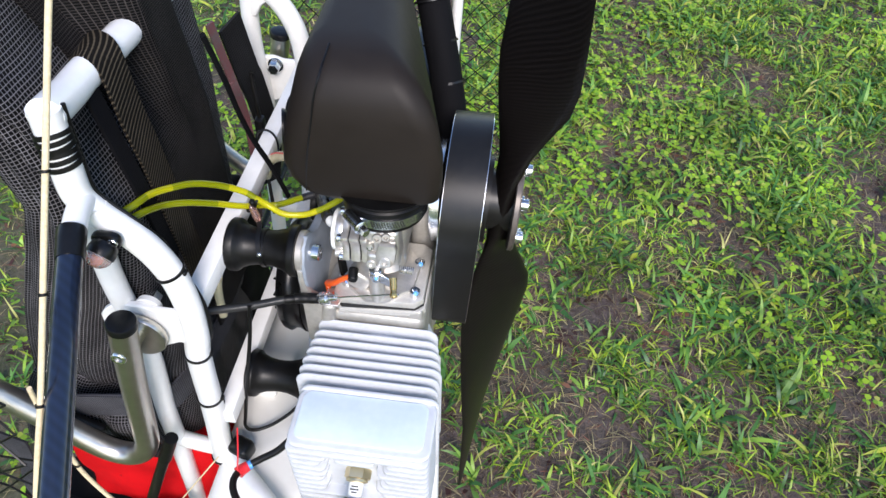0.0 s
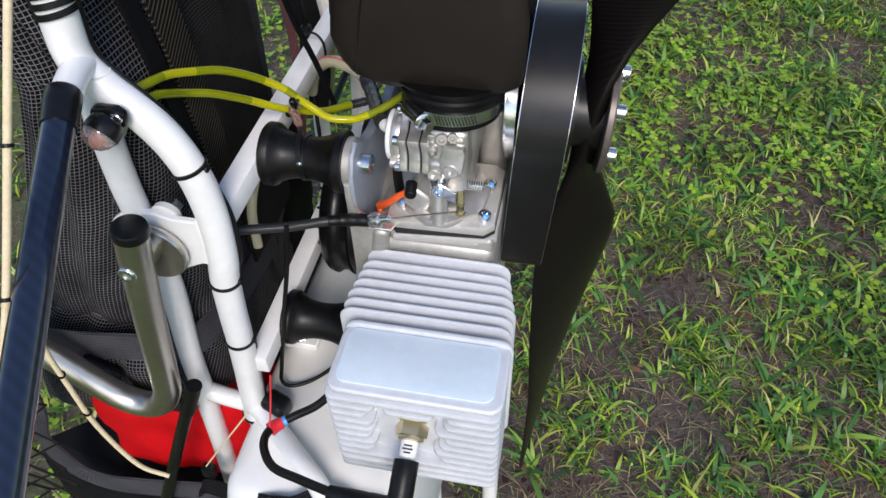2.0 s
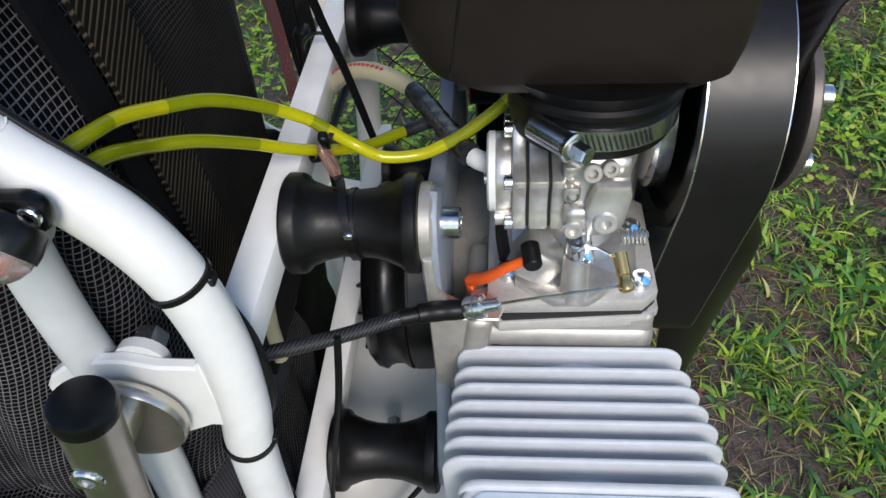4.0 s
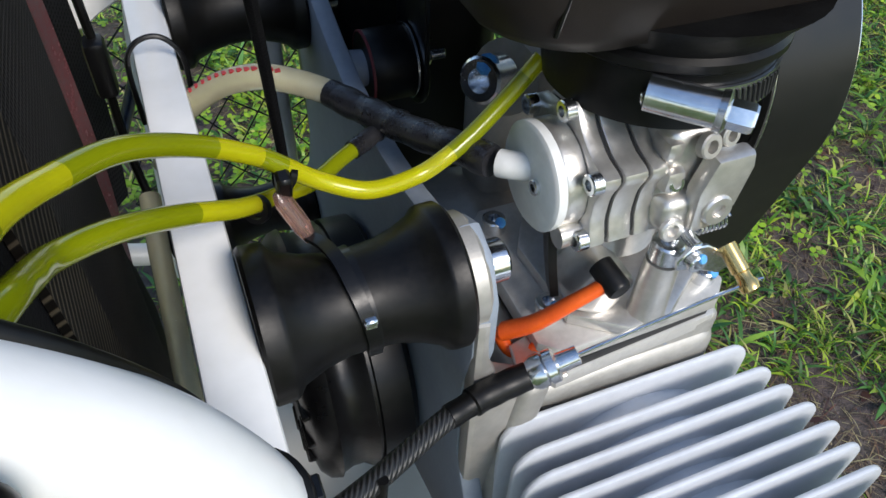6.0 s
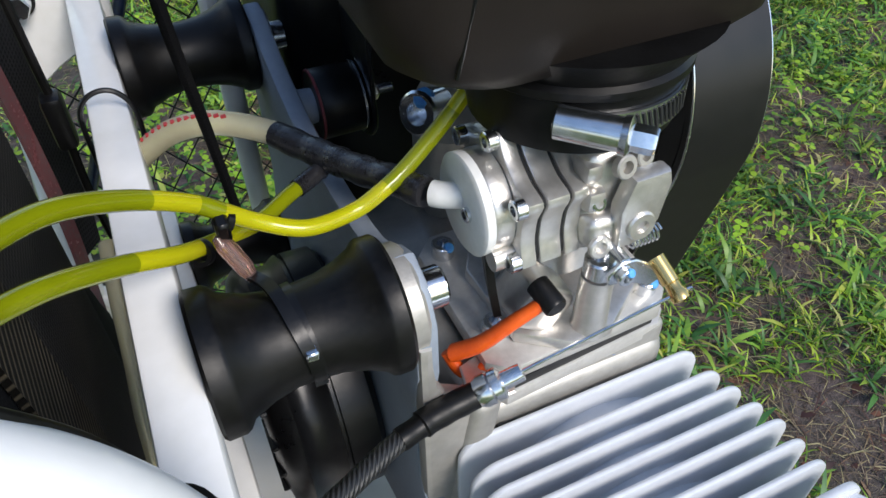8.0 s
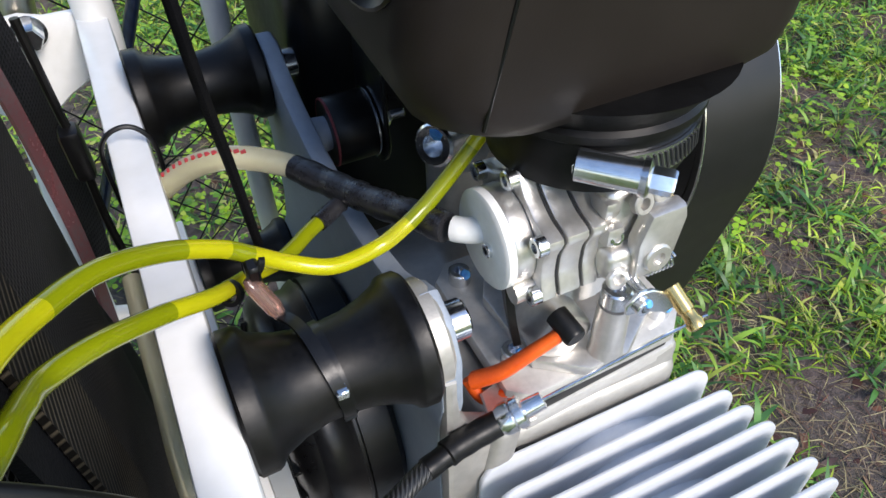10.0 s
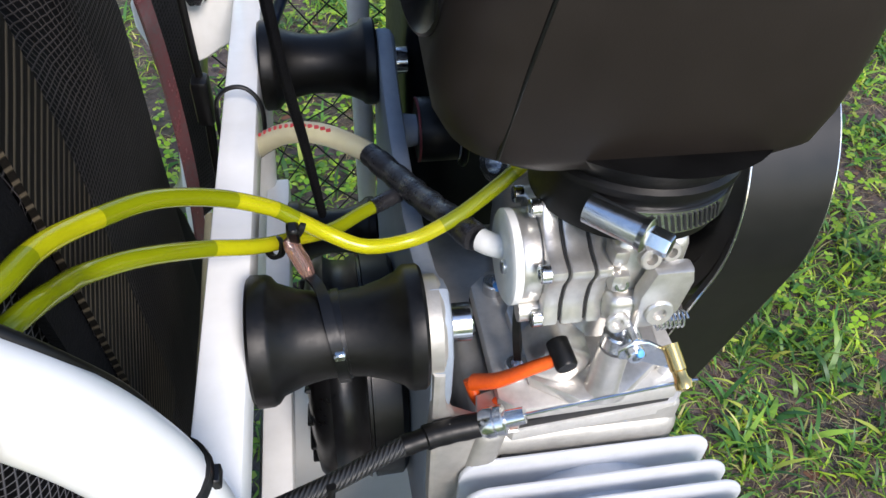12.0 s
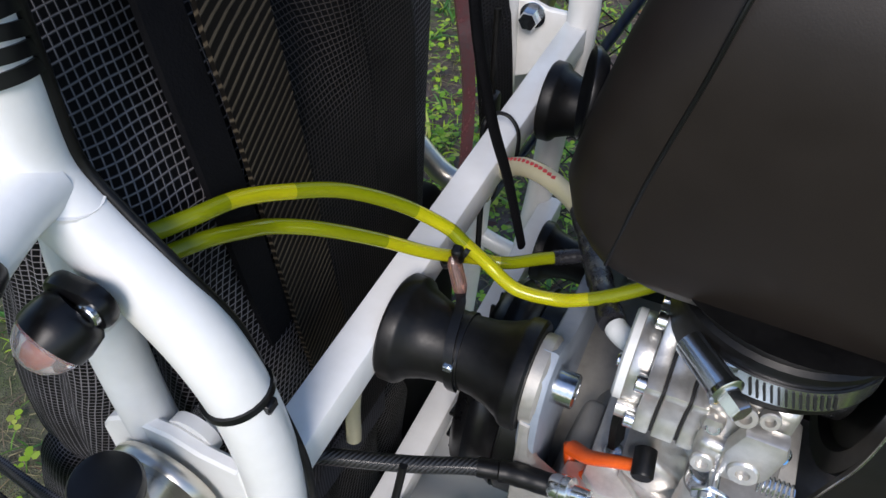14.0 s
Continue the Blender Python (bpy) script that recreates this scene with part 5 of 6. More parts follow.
# ---- black tube and white rod behind the air box ----
duct = thing("padded_tube", (0.2, 0.19, 0.8), "black padded cage tube standing behind the air box", "tube")
part("pad", sweep([(0.158, 0.27, 0.97), (0.180, 0.22, 0.905), (0.197, 0.19, 0.84), (0.211, 0.16, 0.762), (0.222, 0.14, 0.69)], 0.0165, 20, 8), CLOTH, duct, "black cloth sleeve")
for k in range(3):
    part("tie", ring((0.174 + 0.011 * k, 0.228 - 0.016 * k, 0.922 - 0.036 * k), (-0.3, 0.5, 1), 0.0168, 0.001), PLAST, duct, "black cable tie")
part("white_rod", sweep([(0.2, 0.24, 0.97), (0.1985, 0.24, 0.913), (0.1945, 0.24, 0.815), (0.192, 0.24, 0.75), (0.190, 0.24, 0.70)], 0.0055, 14, 4), WHITE, duct, "thin white rod")


# ---- propeller ----
prop = thing("propeller", (0.264, MID, 0.772), "black carbon two-blade propeller on its hub", "propeller")
PT = pose(0, 0, 0, 0, 3.2, 0).to_3x3()
def on_prop(r, a, c):
    """r up the blade, a along the shaft, c across the disc."""
    return Vector((0.264, MID, 0.772)) + PT @ Vector((a, c, r))
def blade(sign):
    bm = bmesh.new()
    uv = bm.loops.layers.uv.verify()
    rows = []
    stations = [(0.0, 0.060, 2, 0.0135), (0.025, 0.058, 6, 0.0135), (0.045, 0.050, 18, 0.0118), (0.065, 0.044, 42, 0.0108), (0.09, 0.055, 58, 0.0095), (0.12, 0.074, 61, 0.008), (0.15, 0.086, 55, 0.007), (0.19, 0.090, 47, 0.0063), (0.24, 0.090, 39, 0.0056), (0.30, 0.086, 31, 0.005), (0.40, 0.064, 22, 0.0042), (0.50, 0.056, 15, 0.0034), (0.57, 0.044, 12, 0.0026), (0.60, 0.028, 5, 0.002)]
    for r, ch, pitch, th in stations:
        p = radians(pitch)
        row = []
        N = 20
        for k in range(N):
            s = 2 * math.pi * k / N
            u = math.cos(s) * ch / 2
            v = math.sin(s) * th * (1.0 if math.sin(s) > 0 else 0.45 + 0.55 * max(0, 1 - r / 0.08))
            a = -u * math.sin(p) + v * math.cos(p) + 0.011 * min(1.0, max(0.0, r - 0.05) / 0.07)
            c = (u * math.cos(p) + v * math.sin(p)) * sign
            row.append((bm.verts.new(on_prop(r * sign, a, c)), (k / N * ch * 2, r)))
        rows.append(row)
    for a, b in zip(rows, rows[1:]):
        for k in range(len(a)):
            j = (k + 1) % len(a)
            f = bm.faces.new((a[k][0], a[j][0], b[j][0], b[k][0]))
            for lp, q in zip(f.loops, (a[k][1], a[j][1], b[j][1], b[k][1])):
                lp[uv].uv = q
    bm.faces.new([q[0] for q in rows[0]][::-1])
    bm.faces.new([q[0] for q in rows[-1]])
    bmesh.ops.recalc_face_normals(bm, faces=bm.faces)
    return bm
let_down(0)
part("blade", blade(1), PROPC, prop, "glossy twisted carbon blade", smooth=60)
part("blade", blade(-1), PROPC, prop, "glossy twisted carbon blade", smooth=60)
hx = PT @ Vector((1, 0, 0))
part("hub_block", lathe([(-0.022, 0.02), (-0.022, 0.044), (-0.0137, 0.044), (-0.0137, 0.030), (0.010, 0.030)], on_prop(0, 0, 0), hx, 44), ANOD, prop)
flange = part("hub_flange", lathe([(0.0095, 0.02), (0.0095, 0.047), (0.0105, 0.0485), (0.0145, 0.0485), (0.016, 0.047), (0.016, 0.0001)], on_prop(0, 0, 0), hx, 52), HUB, prop, "dark alloy hub flange")
for k in range(6):
    a = radians(60 * k + 20)
    part("hub_bolt", cap_screw(on_prop(0.0375 * math.sin(a), 0.016, 0.0375 * math.cos(a)), hx, 0.0062, 0.0075), ZINC, flange, "bright zinc cap screw")

let_down(0)

# ---- fuel hoses ----
upper_hose = thing("fuel_hose", (0.04, 0.0, 0.83), "yellow translucent fuel hose with fuel in it", "hose", "yellow fuel hoses")
H1 = [(-0.026, -0.072, 0.873), (-0.0185, -0.058, 0.8725), (-0.0150, -0.040, 0.8675), (-0.0085, -0.0225, 0.8595), (0.003, -0.0046, 0.8505), (0.0175, 0.0125, 0.8355), (0.0325, 0.0235, 0.8205), (0.041, 0.0250, 0.8130), (0.0513, 0.0270, 0.8030), (0.066, 0.0240, 0.7970), (0.0832, 0.0270, 0.7955), (0.0945, 0.0285, 0.7995), (0.1056, 0.0315, 0.8045), (0.120, 0.0355, 0.814), (0.131, 0.037, 0.8245)]
def filled(line, holder, spans):
    """The clear tube, and the lengths of it that look darker with fuel in them."""
    tube = part("tube", sweep(line, 0.0030, 14, 10), YELLOW, holder)
    pts = curve_points(line, 10)
    for a, b in spans:
        part("fuel", sweep(pts[int(a * len(pts)):int(b * len(pts))], 0.00306, 14, 1), FUEL, tube, "darker fuel column")


filled(H1, upper_hose, ((0.0, 0.13), (0.225, 0.39), (0.44, 0.51), (0.8, 0.97)))
lower_hose = thing("fuel_hose", (0.02, 0.0, 0.83), "yellow translucent fuel hose with fuel in it", "hose", "yellow fuel hoses")
H2 = [(-0.024, -0.074, 0.865), (-0.016, -0.058, 0.8635), (-0.0145, -0.042, 0.8545), (-0.0125, -0.0285, 0.8460), (-0.002, -0.015, 0.8375), (0.012, 0.0035, 0.8215), (0.0265, 0.0225, 0.8030), (0.0395, 0.0415, 0.788), (0.0535, 0.0475, 0.7855), (0.0675, 0.059, 0.784), (0.0837, 0.0693, 0.7838)]
filled(H2, lower_hose, ((0.0, 0.52), (0.78, 0.95)))
part("sleeve", sweep([(0.0715, 0.0615, 0.784), (0.078, 0.0658, 0.7838), (0.086, 0.0708, 0.7838)], lambda s: 0.0036 + 0.0003 * math.sin(s * 40), 14, 6), TAPE, lower_hose, "ribbed dark sleeve")
clear = thing("clear_hose", (0.05, 0.11, 0.79), "aged clear hose with red print and a taped end", "hose")
H3 = [(0.004, 0.142, 0.735), (0.0115, 0.135, 0.757), (0.0200, 0.1275, 0.7715), (0.0340, 0.117, 0.786), (0.0484, 0.109, 0.7915), (0.0615, 0.104, 0.7895), (0.0740, 0.0965, 0.786), (0.083, 0.080, 0.7865), (0.094, 0.055, 0.791), (0.1046, 0.030, 0.797), (0.1095, 0.0215, 0.7982)]
clear_tube = part("tube", sweep(H3[:8], 0.0052, 18, 10), AMBER, clear)
part("tape", sweep([(0.0735, 0.097, 0.786), (0.083, 0.080, 0.7865), (0.094, 0.055, 0.791), (0.1025, 0.035, 0.796), (0.1088, 0.0228, 0.798)], lambda s: 0.0056 + 0.0004 * (int(s * 12) % 2), 16, 10), TAPE, clear, "black tape winding")
line = curve_points(H3[1:6], 12)
for k in range(10, 44, 2):
    c = line[k]
    t = (line[k + 1] - line[k - 1]).normalized()
    up = (Vector((0, -0.35, 0.94)) - t * Vector((0, -0.35, 0.94)).dot(t)).normalized()
    part("print_bar", box(c + up * 0.0050 - Vector((0.0011, 0.0011, 0.0004)), c + up * 0.0050 + Vector((0.0011, 0.0011, 0.0004)), 0.0001, 1), INK, clear_tube, "red print mark")
drain = single("drain_hose", sweep([(-0.003, 0.10, 0.752), (-0.004, 0.077, 0.7445), (-0.004, 0.045, 0.738), (-0.004, 0.017, 0.735), (-0.004, -0.005, 0.715), (-0.003, -0.012, 0.68)], 0.0042, 14, 8), AMBER, (0.0, 0.04, 0.75), "aged clear hose hanging behind the cross tube", "hose")

# ties and the small clip that hold the hoses on the near mount
let_down(0.0105)
clip = thing("hose_clip", (0.044, 0.012, 0.81), "clear pinkish plastic clip with black cable ties", "clip")
PINK = hose("pinkish_clear_plastic", (0.6, 0.36, 0.3), 0.85, 0.1)
let_down(0)
part("clip_body", sweep([(0.0375, 0.0215, 0.8065), (0.0400, 0.0195, 0.801), (0.0425, 0.0175, 0.7955), (0.0445, 0.0155, 0.7905)], lambda s: 0.0022 + 0.0013 * min(1, 6 * s) * min(1, 4 - 4 * s), 12, 6, squash=0.7), PINK, clip)
part("tie_tail", ribbon([(0.0440, 0.0155, 0.792), (0.0472, 0.0085, 0.7935), (0.0492, -0.0005, 0.7942), (0.0506, -0.0090, 0.7915), (0.0520, -0.0143, 0.7868), (0.0533, -0.0173, 0.7795), (0.0540, -0.0174, 0.772), (0.0545, -0.0148, 0.7655)], 0.0042, 0.0013, (1, 0, 0)), PLAST, clip, "black tie tail")
part("tie_band", ring((0.0543, 0.0, 0.7755), (1, 0.06, 0.08), 0.0165, 0.0007, squash=2.8), PLAST, clip)
part("tie_lock", box((0.0508, -0.0182, 0.7815), (0.0552, -0.0140, 0.7850), 0.0006, 1), ZINC, clip, "bright tie lock")
part("hose_tie", ring((0.041, 0.025, 0.8095), (0.8, 0.2, -0.6), 0.0033, 0.0011), PLAST, clip)
part("hose_tie", ring((0.0315, 0.0295, 0.795), (0.6, 0.65, -0.45), 0.0033, 0.0011), PLAST, clip)
part("tie_knot", box((0.0375, 0.019, 0.8035), (0.042, 0.0245, 0.814), 0.001, 1, turn=(20, 0, 0)), PLAST, clip)
let_down(0.0105)

tube_tie = thing("cable_tie", (0.0125, 0.142, 0.8), "black cable tie looped loosely over the square tube", "cable tie", "cable ties on the frame")
part("band", sweep([(0.0235, 0.140, 0.780), (0.0235, 0.141, 0.797), (0.019, 0.142, 0.8055), (0.0125, 0.1425, 0.808), (0.005, 0.142, 0.805), (0.0015, 0.141, 0.796), (0.0015, 0.140, 0.77)], 0.0012, 8, 8), PLAST, tube_tie)
let_down(0)
hang = single("hanging_webbing", sweep([(0.037, 0.010, 0.985), (0.039, 0.025, 0.935), (0.0397, 0.034, 0.9), (0.042, 0.047, 0.86), (0.0455, 0.063, 0.82), (0.0495, 0.082, 0.765)], 0.0029, 10, 8, squash=0.7), CLOTH, (0.045, 0.06, 0.85), "narrow black webbing cord hanging past the mounts", "cord")
cord2 = thing("buckle_cord", (-0.012, 0.19, 0.76), "black cord with a black plastic buckle behind the tube", "cord")
part("cord", sweep([(-0.014, 0.195, 0.83), (-0.013, 0.192, 0.79), (-0.012, 0.19, 0.76), (-0.012, 0.182, 0.715), (-0.004, 0.16, 0.66)], 0.0022, 8, 8), RUBBER, cord2)
part("buckle", box((-0.0175, 0.183, 0.747), (-0.0075, 0.197, 0.776), 0.003, 2), PLAST, cord2)

# starter rope and thin cables over the tank
single("thin_cable", sweep([(0.046, -0.045, 0.744), (0.040, -0.05, 0.70), (0.028, -0.055, 0.64), (0.016, -0.06, 0.575), (0.013, -0.062, 0.552), (0.022, -0.06, 0.5435), (0.042, -0.05, 0.547), (0.066, -0.036, 0.565), (0.09, -0.02, 0.60)], 0.0019, 10, 10), RUBBER, (0.03, -0.05, 0.6), "thin black cable looping down onto the tank", "cable")
reg = thing("regulator", (0.018, -0.088, 0.548), "small black electric connector block on the tank", "connector")
part("block", box((0.004, -0.098, 0.541), (0.029, -0.077, 0.562), 0.006, 3, turn=(0, 0, -20)), PLAST, reg)
part("band", box((0.006, -0.0995, 0.5395), (0.027, -0.0975, 0.5435), 0.001, 1, turn=(0, 0, -20)), REDTAPE, reg, "thin red edge")


# ---- fuel tank ----
tank = thing("fuel_tank", (0.064, -0.07, 0.22), "white translucent plastic fuel tank under the engine", "fuel tank")
def tank_shell():
    bm = bmesh.new()
    rows = []
    for z, inset in ((0.24, 0.02), (0.246, 0.008), (0.26, 0.0), (0.44, 0.0), (0.512, 0.001), (0.527, 0.004), (0.5345, 0.0105), (0.5375, 0.02)):
        rows.append([bm.verts.new((x, y, z - 0.10 * max(0.0, (-0.135 - y)) - 0.03 * max(0.0, x - 0.08))) for x, y in round_rect(-0.014 + inset, -0.176 + inset, 0.146 - inset, 0.17 - inset, 0.022, 6)])
    for a, b in zip(rows, rows[1:]):
        for k in range(len(a)):
            bm.faces.new((a[k], a[(k + 1) % len(a)], b[(k + 1) % len(a)], b[k]))
    bm.faces.new(rows[0][::-1])
    bm.faces.new(rows[-1])
    bmesh.ops.recalc_face_normals(bm, faces=bm.faces)
    return bm
part("shell", tank_shell(), TANK, tank)
part("clamp_plate", box((-0.004, -0.014, 0.5375), (0.03, 0.006, 0.5455), 0.0015, 1), WHITE, tank)
part("clamp_bolt", hex_bolt((0.011, -0.004, 0.5455), (0, 0, 1), 0.011, 0.013), ZINC, tank)
part("clamp_bolt", hex_bolt((0.044, 0.024, 0.538), (0, 0, 1), 0.010, 0.016), ZINC, tank)
part("corner_stay", sweep([(-0.006, -0.0864, 0.545), (0.019, -0.105, 0.545), (0.054, -0.135, 0.549), (0.084, -0.162, 0.547), (0.092, -0.19, 0.515), (0.096, -0.198, 0.45)], 0.0092, 16, 8), WHITE, frame_thing)


# ---- harness ----
harness = thing("harness", (-0.12, 0.03, 0.3), "black mesh-covered padded flying harness strapped to the frame", "harness")
SECT = [(x - 0.010, y) for x, y in [(-0.15, 0.175), (-0.09, 0.165), (-0.05, 0.148), (-0.028, 0.128), (-0.017, 0.105), (-0.0135, 0.075), (-0.0125, 0.04), (-0.0125, 0.0), (-0.014, -0.03), (-0.0195, -0.055), (-0.032, -0.066), (-0.056, -0.0715), (-0.095, -0.075), (-0.14, -0.076), (-0.19, -0.074), (-0.25, -0.07)]]
def harness_body(z0, z1, nz, swell, sect=SECT, slope=0.0, seed=3.0, taper=False):
    pts = curve_points([(x, y, 0) for x, y in sect], 5)
    bm = bmesh.new()
    uv = bm.loops.layers.uv.verify()
    length = [0.0]
    for a, b in zip(pts, pts[1:]):
        length.append(length[-1] + (b - a).length)
    mid = Vector((-0.13, 0.05, 0))
    rows = []
    for j in range(nz + 1):
        s = j / nz
        z = z0 + (z1 - z0) * s
        puff = swell * (1 - (2 * s - 1) ** 6) - swell
        row = []
        for i, p in enumerate(pts):
            out = (p - mid).normalized()
            w = noise.noise((p.x * 14, p.y * 14, z * 9 + seed)) * 0.004 + noise.noise((p.x * 40, p.y * 40, z * 22 + seed)) * 0.0012
            groove = -0.004 * math.exp(-((p.y - 0.058) / 0.004) ** 2) - 0.003 * math.exp(-((p.x + 0.125) / 0.009) ** 2) * (p.y < -0.05) * 3
            q = p + out * (puff + w + groove + (0.0075 * (abs(math.cos(math.pi * length[i] / 0.058)) - 0.6) if taper else 0.0))
            narrow = (0.0795 + 0.40 * (0.88 - z)) / 0.2375 if taper else 1.0
            lean = slope * max(0.0, z - 0.86) + (4.5 * slope * max(0.0, z - 0.87) * min(1.0, max(0.0, (0.05 - q.y) / 0.02)) if taper else 0.0)
            row.append(bm.verts.new((-0.0225 + (q.x + 0.0225) * narrow - lean, q.y, z)))
        rows.append(row)
    run = []
    for row in rows:
        run.append([0.0])
        for a, b in zip(row[::-1], row[-2::-1]):
            run[-1].append(run[-1][-1] + (b.co - a.co).length)
        run[-1] = [-v for v in run[-1]][::-1]
    for j in range(nz):
        for i in range(len(pts) - 1):
            f = bm.faces.new((rows[j][i], rows[j + 1][i], rows[j + 1][i + 1], rows[j][i + 1]))
            for lp, (jj, ii) in zip(f.loops, ((j, i), (j + 1, i), (j + 1, i + 1), (j, i + 1))):
                lp[uv].uv = (run[jj][ii], (z1 - z0) * jj / nz)
    # close the back, top and bottom
    for j in range(nz):
        bm.faces.new((rows[j][0], rows[j][-1], rows[j + 1][-1], rows[j + 1][0]))
    bm.faces.new(rows[0][::-1])
    bm.faces.new(rows[-1])
    bmesh.ops.recalc_face_normals(bm, faces=bm.faces)
    return bm
part("back_pad", harness_body(0.612, 1.04, 40, 0.012, slope=0.10, taper=True), MESH, harness, "padded black mesh back with pale threads", smooth=70)
part("lower_pad", harness_body(0.44, 0.618, 22, 0.010, [(x - 0.006, y * 0.98) for x, y in SECT], seed=8.0, taper=True), MESH, harness, "mesh lower back", smooth=70)
part("fine_panel", sheet(lambda u, v: (-0.0182 - 0.10 * max(0.0, 0.64 + 0.40 * v - 0.86) - 0.45 * max(0.0, 0.64 + 0.40 * v - 0.87) * min(1.0, max(0.0, (0.046 - 0.052 * u) / 0.02)), 0.004 + 0.052 * u, 0.64 + 0.40 * v), 12, 20, 0.003, 0.052, 0.40), MESHFINE, harness, "fine brownish mesh panel", smooth=80)
part("dark_panel", sheet(lambda u, v: (-0.0188 - 0.05 * max(0.0, u - 0.75) ** 2 * 4 - 0.10 * max(0.0, 0.64 + 0.40 * v - 0.86), 0.057 + 0.055 * u, 0.64 + 0.40 * v), 8, 20, 0.003, 0.055, 0.40), MESHFINE, harness, "darker mesh panel", smooth=80)
part("side_wing", cushion((-0.085, 0.085, 0.47), (-0.026, 0.178, 0.72), 10, rough=0.003), MESHDARK, harness, "dark padded side wing", smooth=80)
part("waist_band", ribbon([(-0.022, 0.05, 0.628), (-0.0245, -0.01, 0.630), (-0.032, -0.055, 0.630), (-0.05, -0.089, 0.628), (-0.10, -0.0945, 0.622), (-0.16, -0.094, 0.612), (-0.24, -0.085, 0.60)], 0.034, 0.003, (0, 0, 1)), WAISTWEB, harness, "grey waist webbing")
part("shoulder_strap", ribbon([(-0.062, -0.002, 0.955), (-0.058, -0.001, 0.970), (-0.045, -0.002, 0.9765), (-0.0315, -0.007, 0.966), (-0.0235, -0.0145, 0.925), (-0.0195, -0.0145, 0.89), (-0.0182, -0.012, 0.85), (-0.0178, -0.009, 0.81), (-0.0178, -0.005, 0.77), (-0.019, 0.001, 0.73), (-0.022, 0.006, 0.69), (-0.028, 0.010, 0.66)], 0.031, 0.0022, (0, 1, 0.12)), WEB, harness, "faded grey-brown shoulder webbing")
part("black_strip", ribbon([(-0.036, -0.034, 0.958), (-0.029, -0.038, 0.925), (-0.0235, -0.039, 0.89), (-0.0208, -0.038, 0.86), (-0.0205, -0.034, 0.82), (-0.0215, -0.028, 0.78)], 0.016, 0.003, (0, 1, 0.12)), CLOTH, harness, "black cloth strip beside the shoulder webbing")
edge = part("edge_strip", ribbon([(-0.034, 0.168, 0.9), (-0.03, 0.181, 0.83), (-0.03, 0.195, 0.768), (-0.03, 0.191, 0.70), (-0.034, 0.178, 0.63)], 0.009, 0.002, (0.5, 0.8, 0)), worn(material("printed_strip", (0.09, 0.07, 0.075), 0.25), (0.10, 0.08, 0.085), (0.15, 0.045, 0.05), 40, (0.2, 0.3)), harness, "grey plastic strip with faded red print")
part("side_webbing", ribbon([(-0.032, 0.208, 0.88), (-0.03, 0.224, 0.81), (-0.03, 0.233, 0.787), (-0.03, 0.246, 0.736), (-0.03, 0.252, 0.687), (-0.034, 0.238, 0.64)], 0.034, 0.003, (0.3, 0.9, 0)), NAVYWEB, harness, "black folded side webbing")
# pockets and straps under the waist
pocket = harness_body(0.515, 0.602, 10, 0.006, [(-0.055, -0.065), (-0.065, -0.088), (-0.09, -0.1), (-0.125, -0.102), (-0.155, -0.098), (-0.17, -0.085)], seed=12.0)
part("mesh_pocket", pocket, MESH, harness, "black mesh side pocket", smooth=70)
part("buckle", box((-0.155, -0.108, 0.578), (-0.118, -0.099, 0.602), 0.003, 2, turn=(0, 35, 0)), PLAST, harness, "black plastic buckle")
part("side_strap", ribbon([(-0.25, -0.10, 0.62), (-0.19, -0.105, 0.60), (-0.14, -0.107, 0.585), (-0.09, -0.105, 0.555), (-0.06, -0.1, 0.54)], 0.012, 0.002, (0, 0.2, 1)), NAVYWEB, harness)
part("lower_band", ribbon([(-0.225, -0.112, 0.56), (-0.232, -0.113, 0.51), (-0.242, -0.116, 0.44), (-0.228, -0.118, 0.398), (-0.195, -0.119, 0.384), (-0.15, -0.119, 0.390), (-0.10, -0.118, 0.400), (-0.05, -0.117, 0.41)], 0.034, 0.0025, (0.25, 0, 1)), WAISTWEB, harness, "wide black lap webbing")
part("tank_strap", ribbon([(-0.085, -0.118, 0.405), (-0.057, -0.131, 0.45), (0.015, -0.165, 0.52), (0.042, -0.172, 0.537), (0.059, -0.17, 0.539), (0.085, -0.161, 0.548), (0.112, -0.162, 0.541), (0.136, -0.162, 0.541)], 0.014, 0.0022, (0, 0.8, 0.6)), NAVYWEB, harness, "black strap across the tank")
part("tank_buckle", box((0.0340, -0.1820, 0.5330), (0.0600, -0.1620, 0.5420), 0.003, 2, turn=(-35, 0, 0)), PLAST, harness, "black plastic buckle")
seat = harness_body(0.12, 0.372, 18, 0.02, [(-0.02, 0.16), (0.0, 0.05), (-0.015, -0.07), (-0.05, -0.108), (-0.13, -0.118), (-0.22, -0.112), (-0.32, -0.09)], seed=20.0)
part("seat_bag", seat, MESHDARK, harness, "black mesh-covered seat bag", smooth=70)

bag = thing("red_bag", (-0.11, -0.07, 0.40), "bright red cloth bag bulging under the harness", "bag")
part("cloth", cushion((-0.215, -0.082, 0.31), (-0.012, 0.0, 0.535)), RED, bag, smooth=80)
part("mesh_flap", sheet(lambda u, v: (-0.205 + 0.05 * u + 0.02 * v, -0.078 - 0.004 * math.sin(u * 3), 0.53 - 0.14 * u * (0.4 + v)), 10, 10, 0.0, 0.07, 0.12), MESH, bag, "crumpled mesh flap", smooth=80)

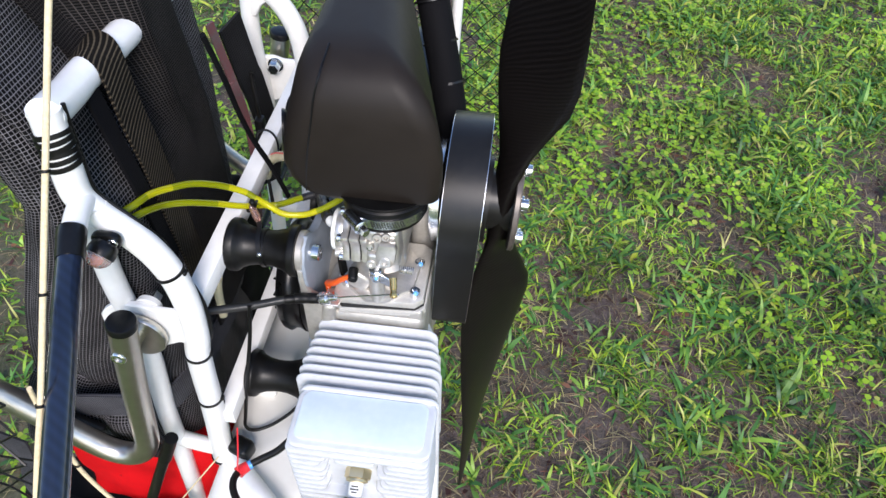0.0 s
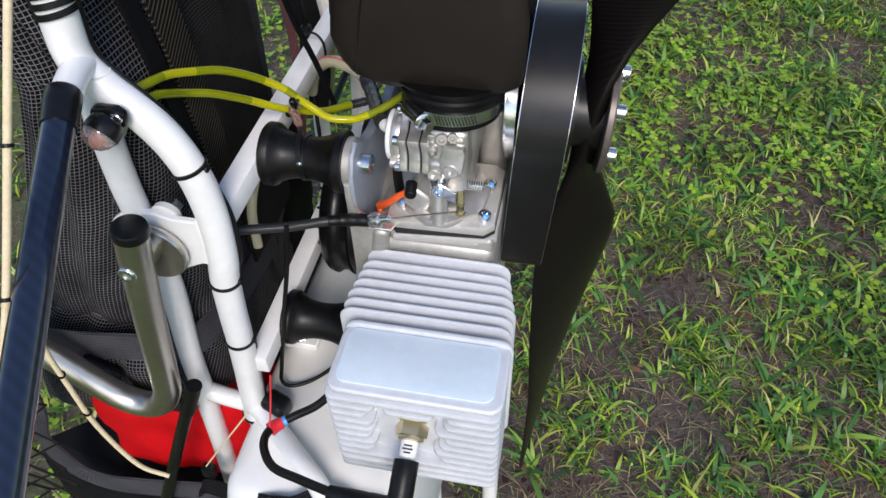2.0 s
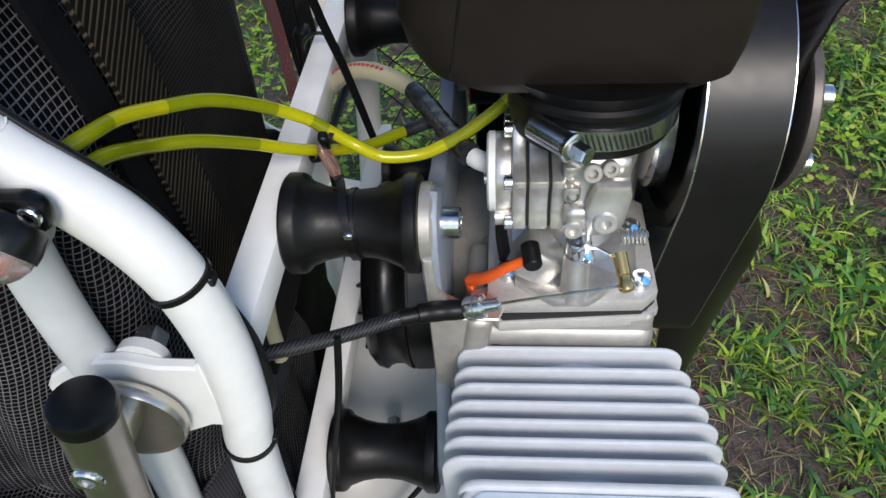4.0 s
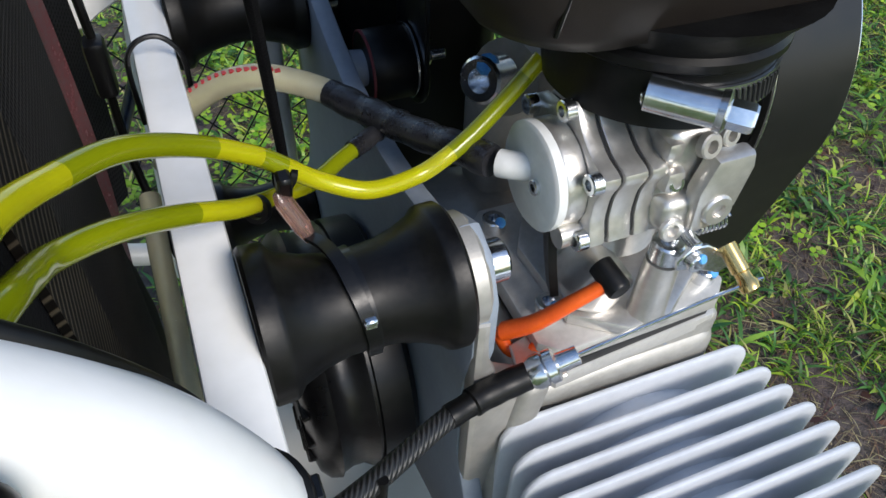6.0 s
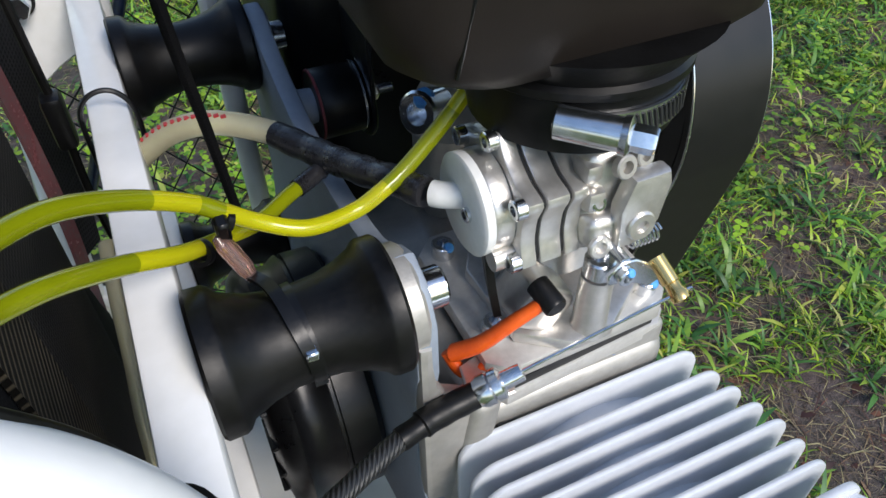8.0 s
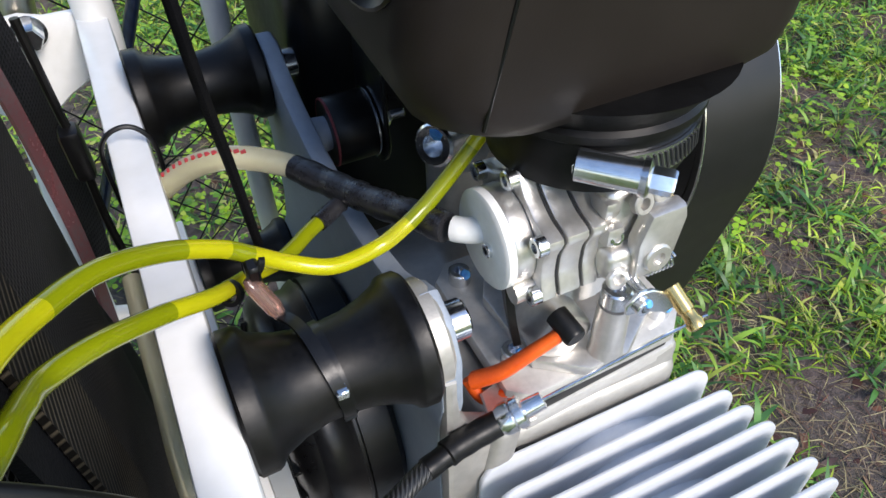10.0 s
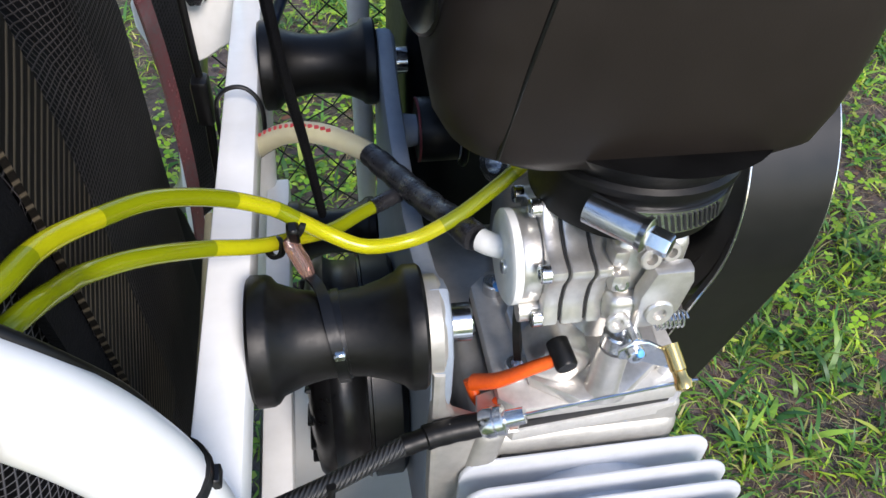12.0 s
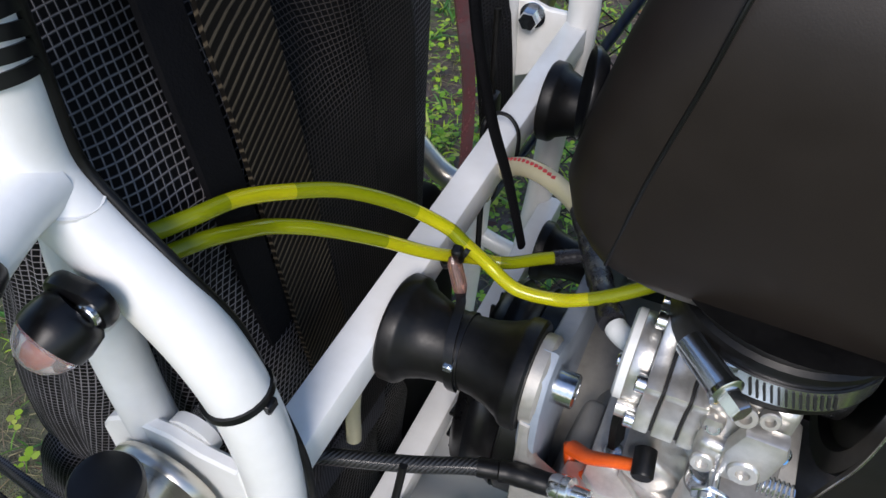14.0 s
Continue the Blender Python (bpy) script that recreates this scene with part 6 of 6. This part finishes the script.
rod = thing("black_rod", (-0.06, -0.125, 0.5), "black plastic rod with a sleeve beside the frame", "rod")
part("rod", sweep([(-0.031, -0.121, 0.618), (-0.061, -0.126, 0.545), (-0.114, -0.13, 0.413), (-0.15, -0.13, 0.32)], 0.0057, 18, 6), PLAST, rod)
part("sleeve", sweep([(-0.030, -0.1208, 0.6205), (-0.046, -0.1235, 0.581)], 0.0066, 18, 2), RUBBER, rod)

cord = thing("beige_cord", (-0.06, -0.175, 0.75), "beige lashing cord with black threads tied along it", "cord")
part("cord", sweep([(0.040, 0.000, 1.26), (0.028, -0.067, 1.15), (0.020, -0.113, 1.075), (0.010, -0.177, 0.971), (0.001, -0.233, 0.88), (-0.003, -0.26, 0.84), (-0.012, -0.30, 0.77)], 0.0019, 10, 8), BEIGE, cord)
part("cord", sweep([(-0.112, -0.150, 0.735), (-0.118, -0.150, 0.685), (-0.119, -0.150, 0.636), (-0.118, -0.150, 0.578), (-0.103, -0.149, 0.514), (-0.080, -0.146, 0.493)], 0.0022, 10, 8), BEIGE, cord)
for c in ((0.0125, -0.161, 0.997), (0.0065, -0.199, 0.935), (0.0005, -0.237, 0.874), (-0.119, -0.150, 0.655), (-0.1185, -0.150, 0.60)):
    part("knot", ring(c, (0.1, -0.5, -0.8) if c[0] > -0.05 else (0.45, 0, 0.9), 0.0019 if c[0] > -0.05 else 0.0026, 0.0008), RUBBER, cord)
single("lashing", sweep([(0.004, -0.112, 0.575), (-0.03, -0.117, 0.52), (-0.06, -0.12, 0.47)], 0.0008, 6, 4), BEIGE, (-0.03, -0.115, 0.52), "thin beige lashing tied to the frame", "lashing")
knots = single("tie_knot", cushion((-0.066, -0.125, 0.452), (-0.052, -0.113, 0.47), 3, rough=0.002), PLAST, (-0.06, -0.12, 0.46), "small black knot on a thin cord", "knot")

wraps = thing("cord_wrap", (-0.047, FY, 0.93), "black cord wound round the white arch tube", "cord")
for k in range(6):
    part("turn", ring((-0.0363 - 0.0002 * k, FY, 0.962 - 0.0052 * k), (-0.2, 0.25 - 0.08 * (k % 3), 1), 0.0108, 0.0016), RUBBER, wraps)

hook = thing("karabiner", (-0.15, -0.17, 0.70), "red and chrome karabiner with a small pulley", "karabiner")
part("ring", sweep([(-0.165 + 0.022 * math.cos(a * 0.524), -0.17 + 0.004 * math.sin(a * 0.524), 0.712 + 0.014 * math.sin(a * 0.524)) for a in range(13)], 0.0055, 12, 4), REDTAPE, hook, "red anodised ring")
part("pulley", lathe([(-0.006, 0.006), (-0.006, 0.015), (-0.002, 0.012), (0.002, 0.012), (0.006, 0.015), (0.006, 0.006)], (-0.165, -0.172, 0.738), (0.1, 1, 0.2), 28), ZINC, hook, "chrome pulley wheel")
part("shackle", sweep([(-0.2, -0.172, 0.63), (-0.185, -0.172, 0.655), (-0.19, -0.172, 0.68), (-0.21, -0.172, 0.67), (-0.215, -0.172, 0.64), (-0.2, -0.172, 0.625)], 0.0045, 12, 6), ZINC, hook, "bright steel shackle")


# ---- cage net ----
def net(name, corner, u, v, nu, nv, r, label):
    """Knotted diamonds of thin cord in the plane of u and v."""
    rng = random.Random(11)
    bm = bmesh.new()
    corner, u, v = Vector(corner), Vector(u), Vector(v)
    P = {}
    for i in range(nu + 1):
        for j in range(nv + 1):
            w = u.cross(v).normalized() * rng.gauss(0, 0.006)
            P[i, j] = corner + u * (i / nu + rng.gauss(0, 0.006)) + v * (j / nv + rng.gauss(0, 0.006)) + w
    for i in range(nu + 1):
        for j in range(nv + 1):
            for di in (-1, 1):
                if (i + j) % 2 == 0 and (i + di, j + 1) in P:
                    sweep([P[i, j], P[i + di, j + 1]], r, 5, 1, bm, cap=False)
            if (i + j) % 2 == 1 and j < nv:
                for di in (-1, 1):
                    if (i + di, j + 1) in P:
                        sweep([P[i, j], P[i + di, j + 1]], r, 5, 1, bm, cap=False)
    return single(name, bm, RUBBER, corner, label, "net", "cage nets")


net("cage_net", (-0.04, 0.40, 0.12), (0.30, 0.05, 0.0), (0.0, 0.02, 0.72), 9, 21, 0.0008, "black knotted cage net on the far side")
net("cage_net", (-0.55, -0.20, 0.45), (0.40, 0.01, 0.0), (0.1, 0.03, 0.75), 10, 20, 0.0011, "black knotted cage net beside the harness")
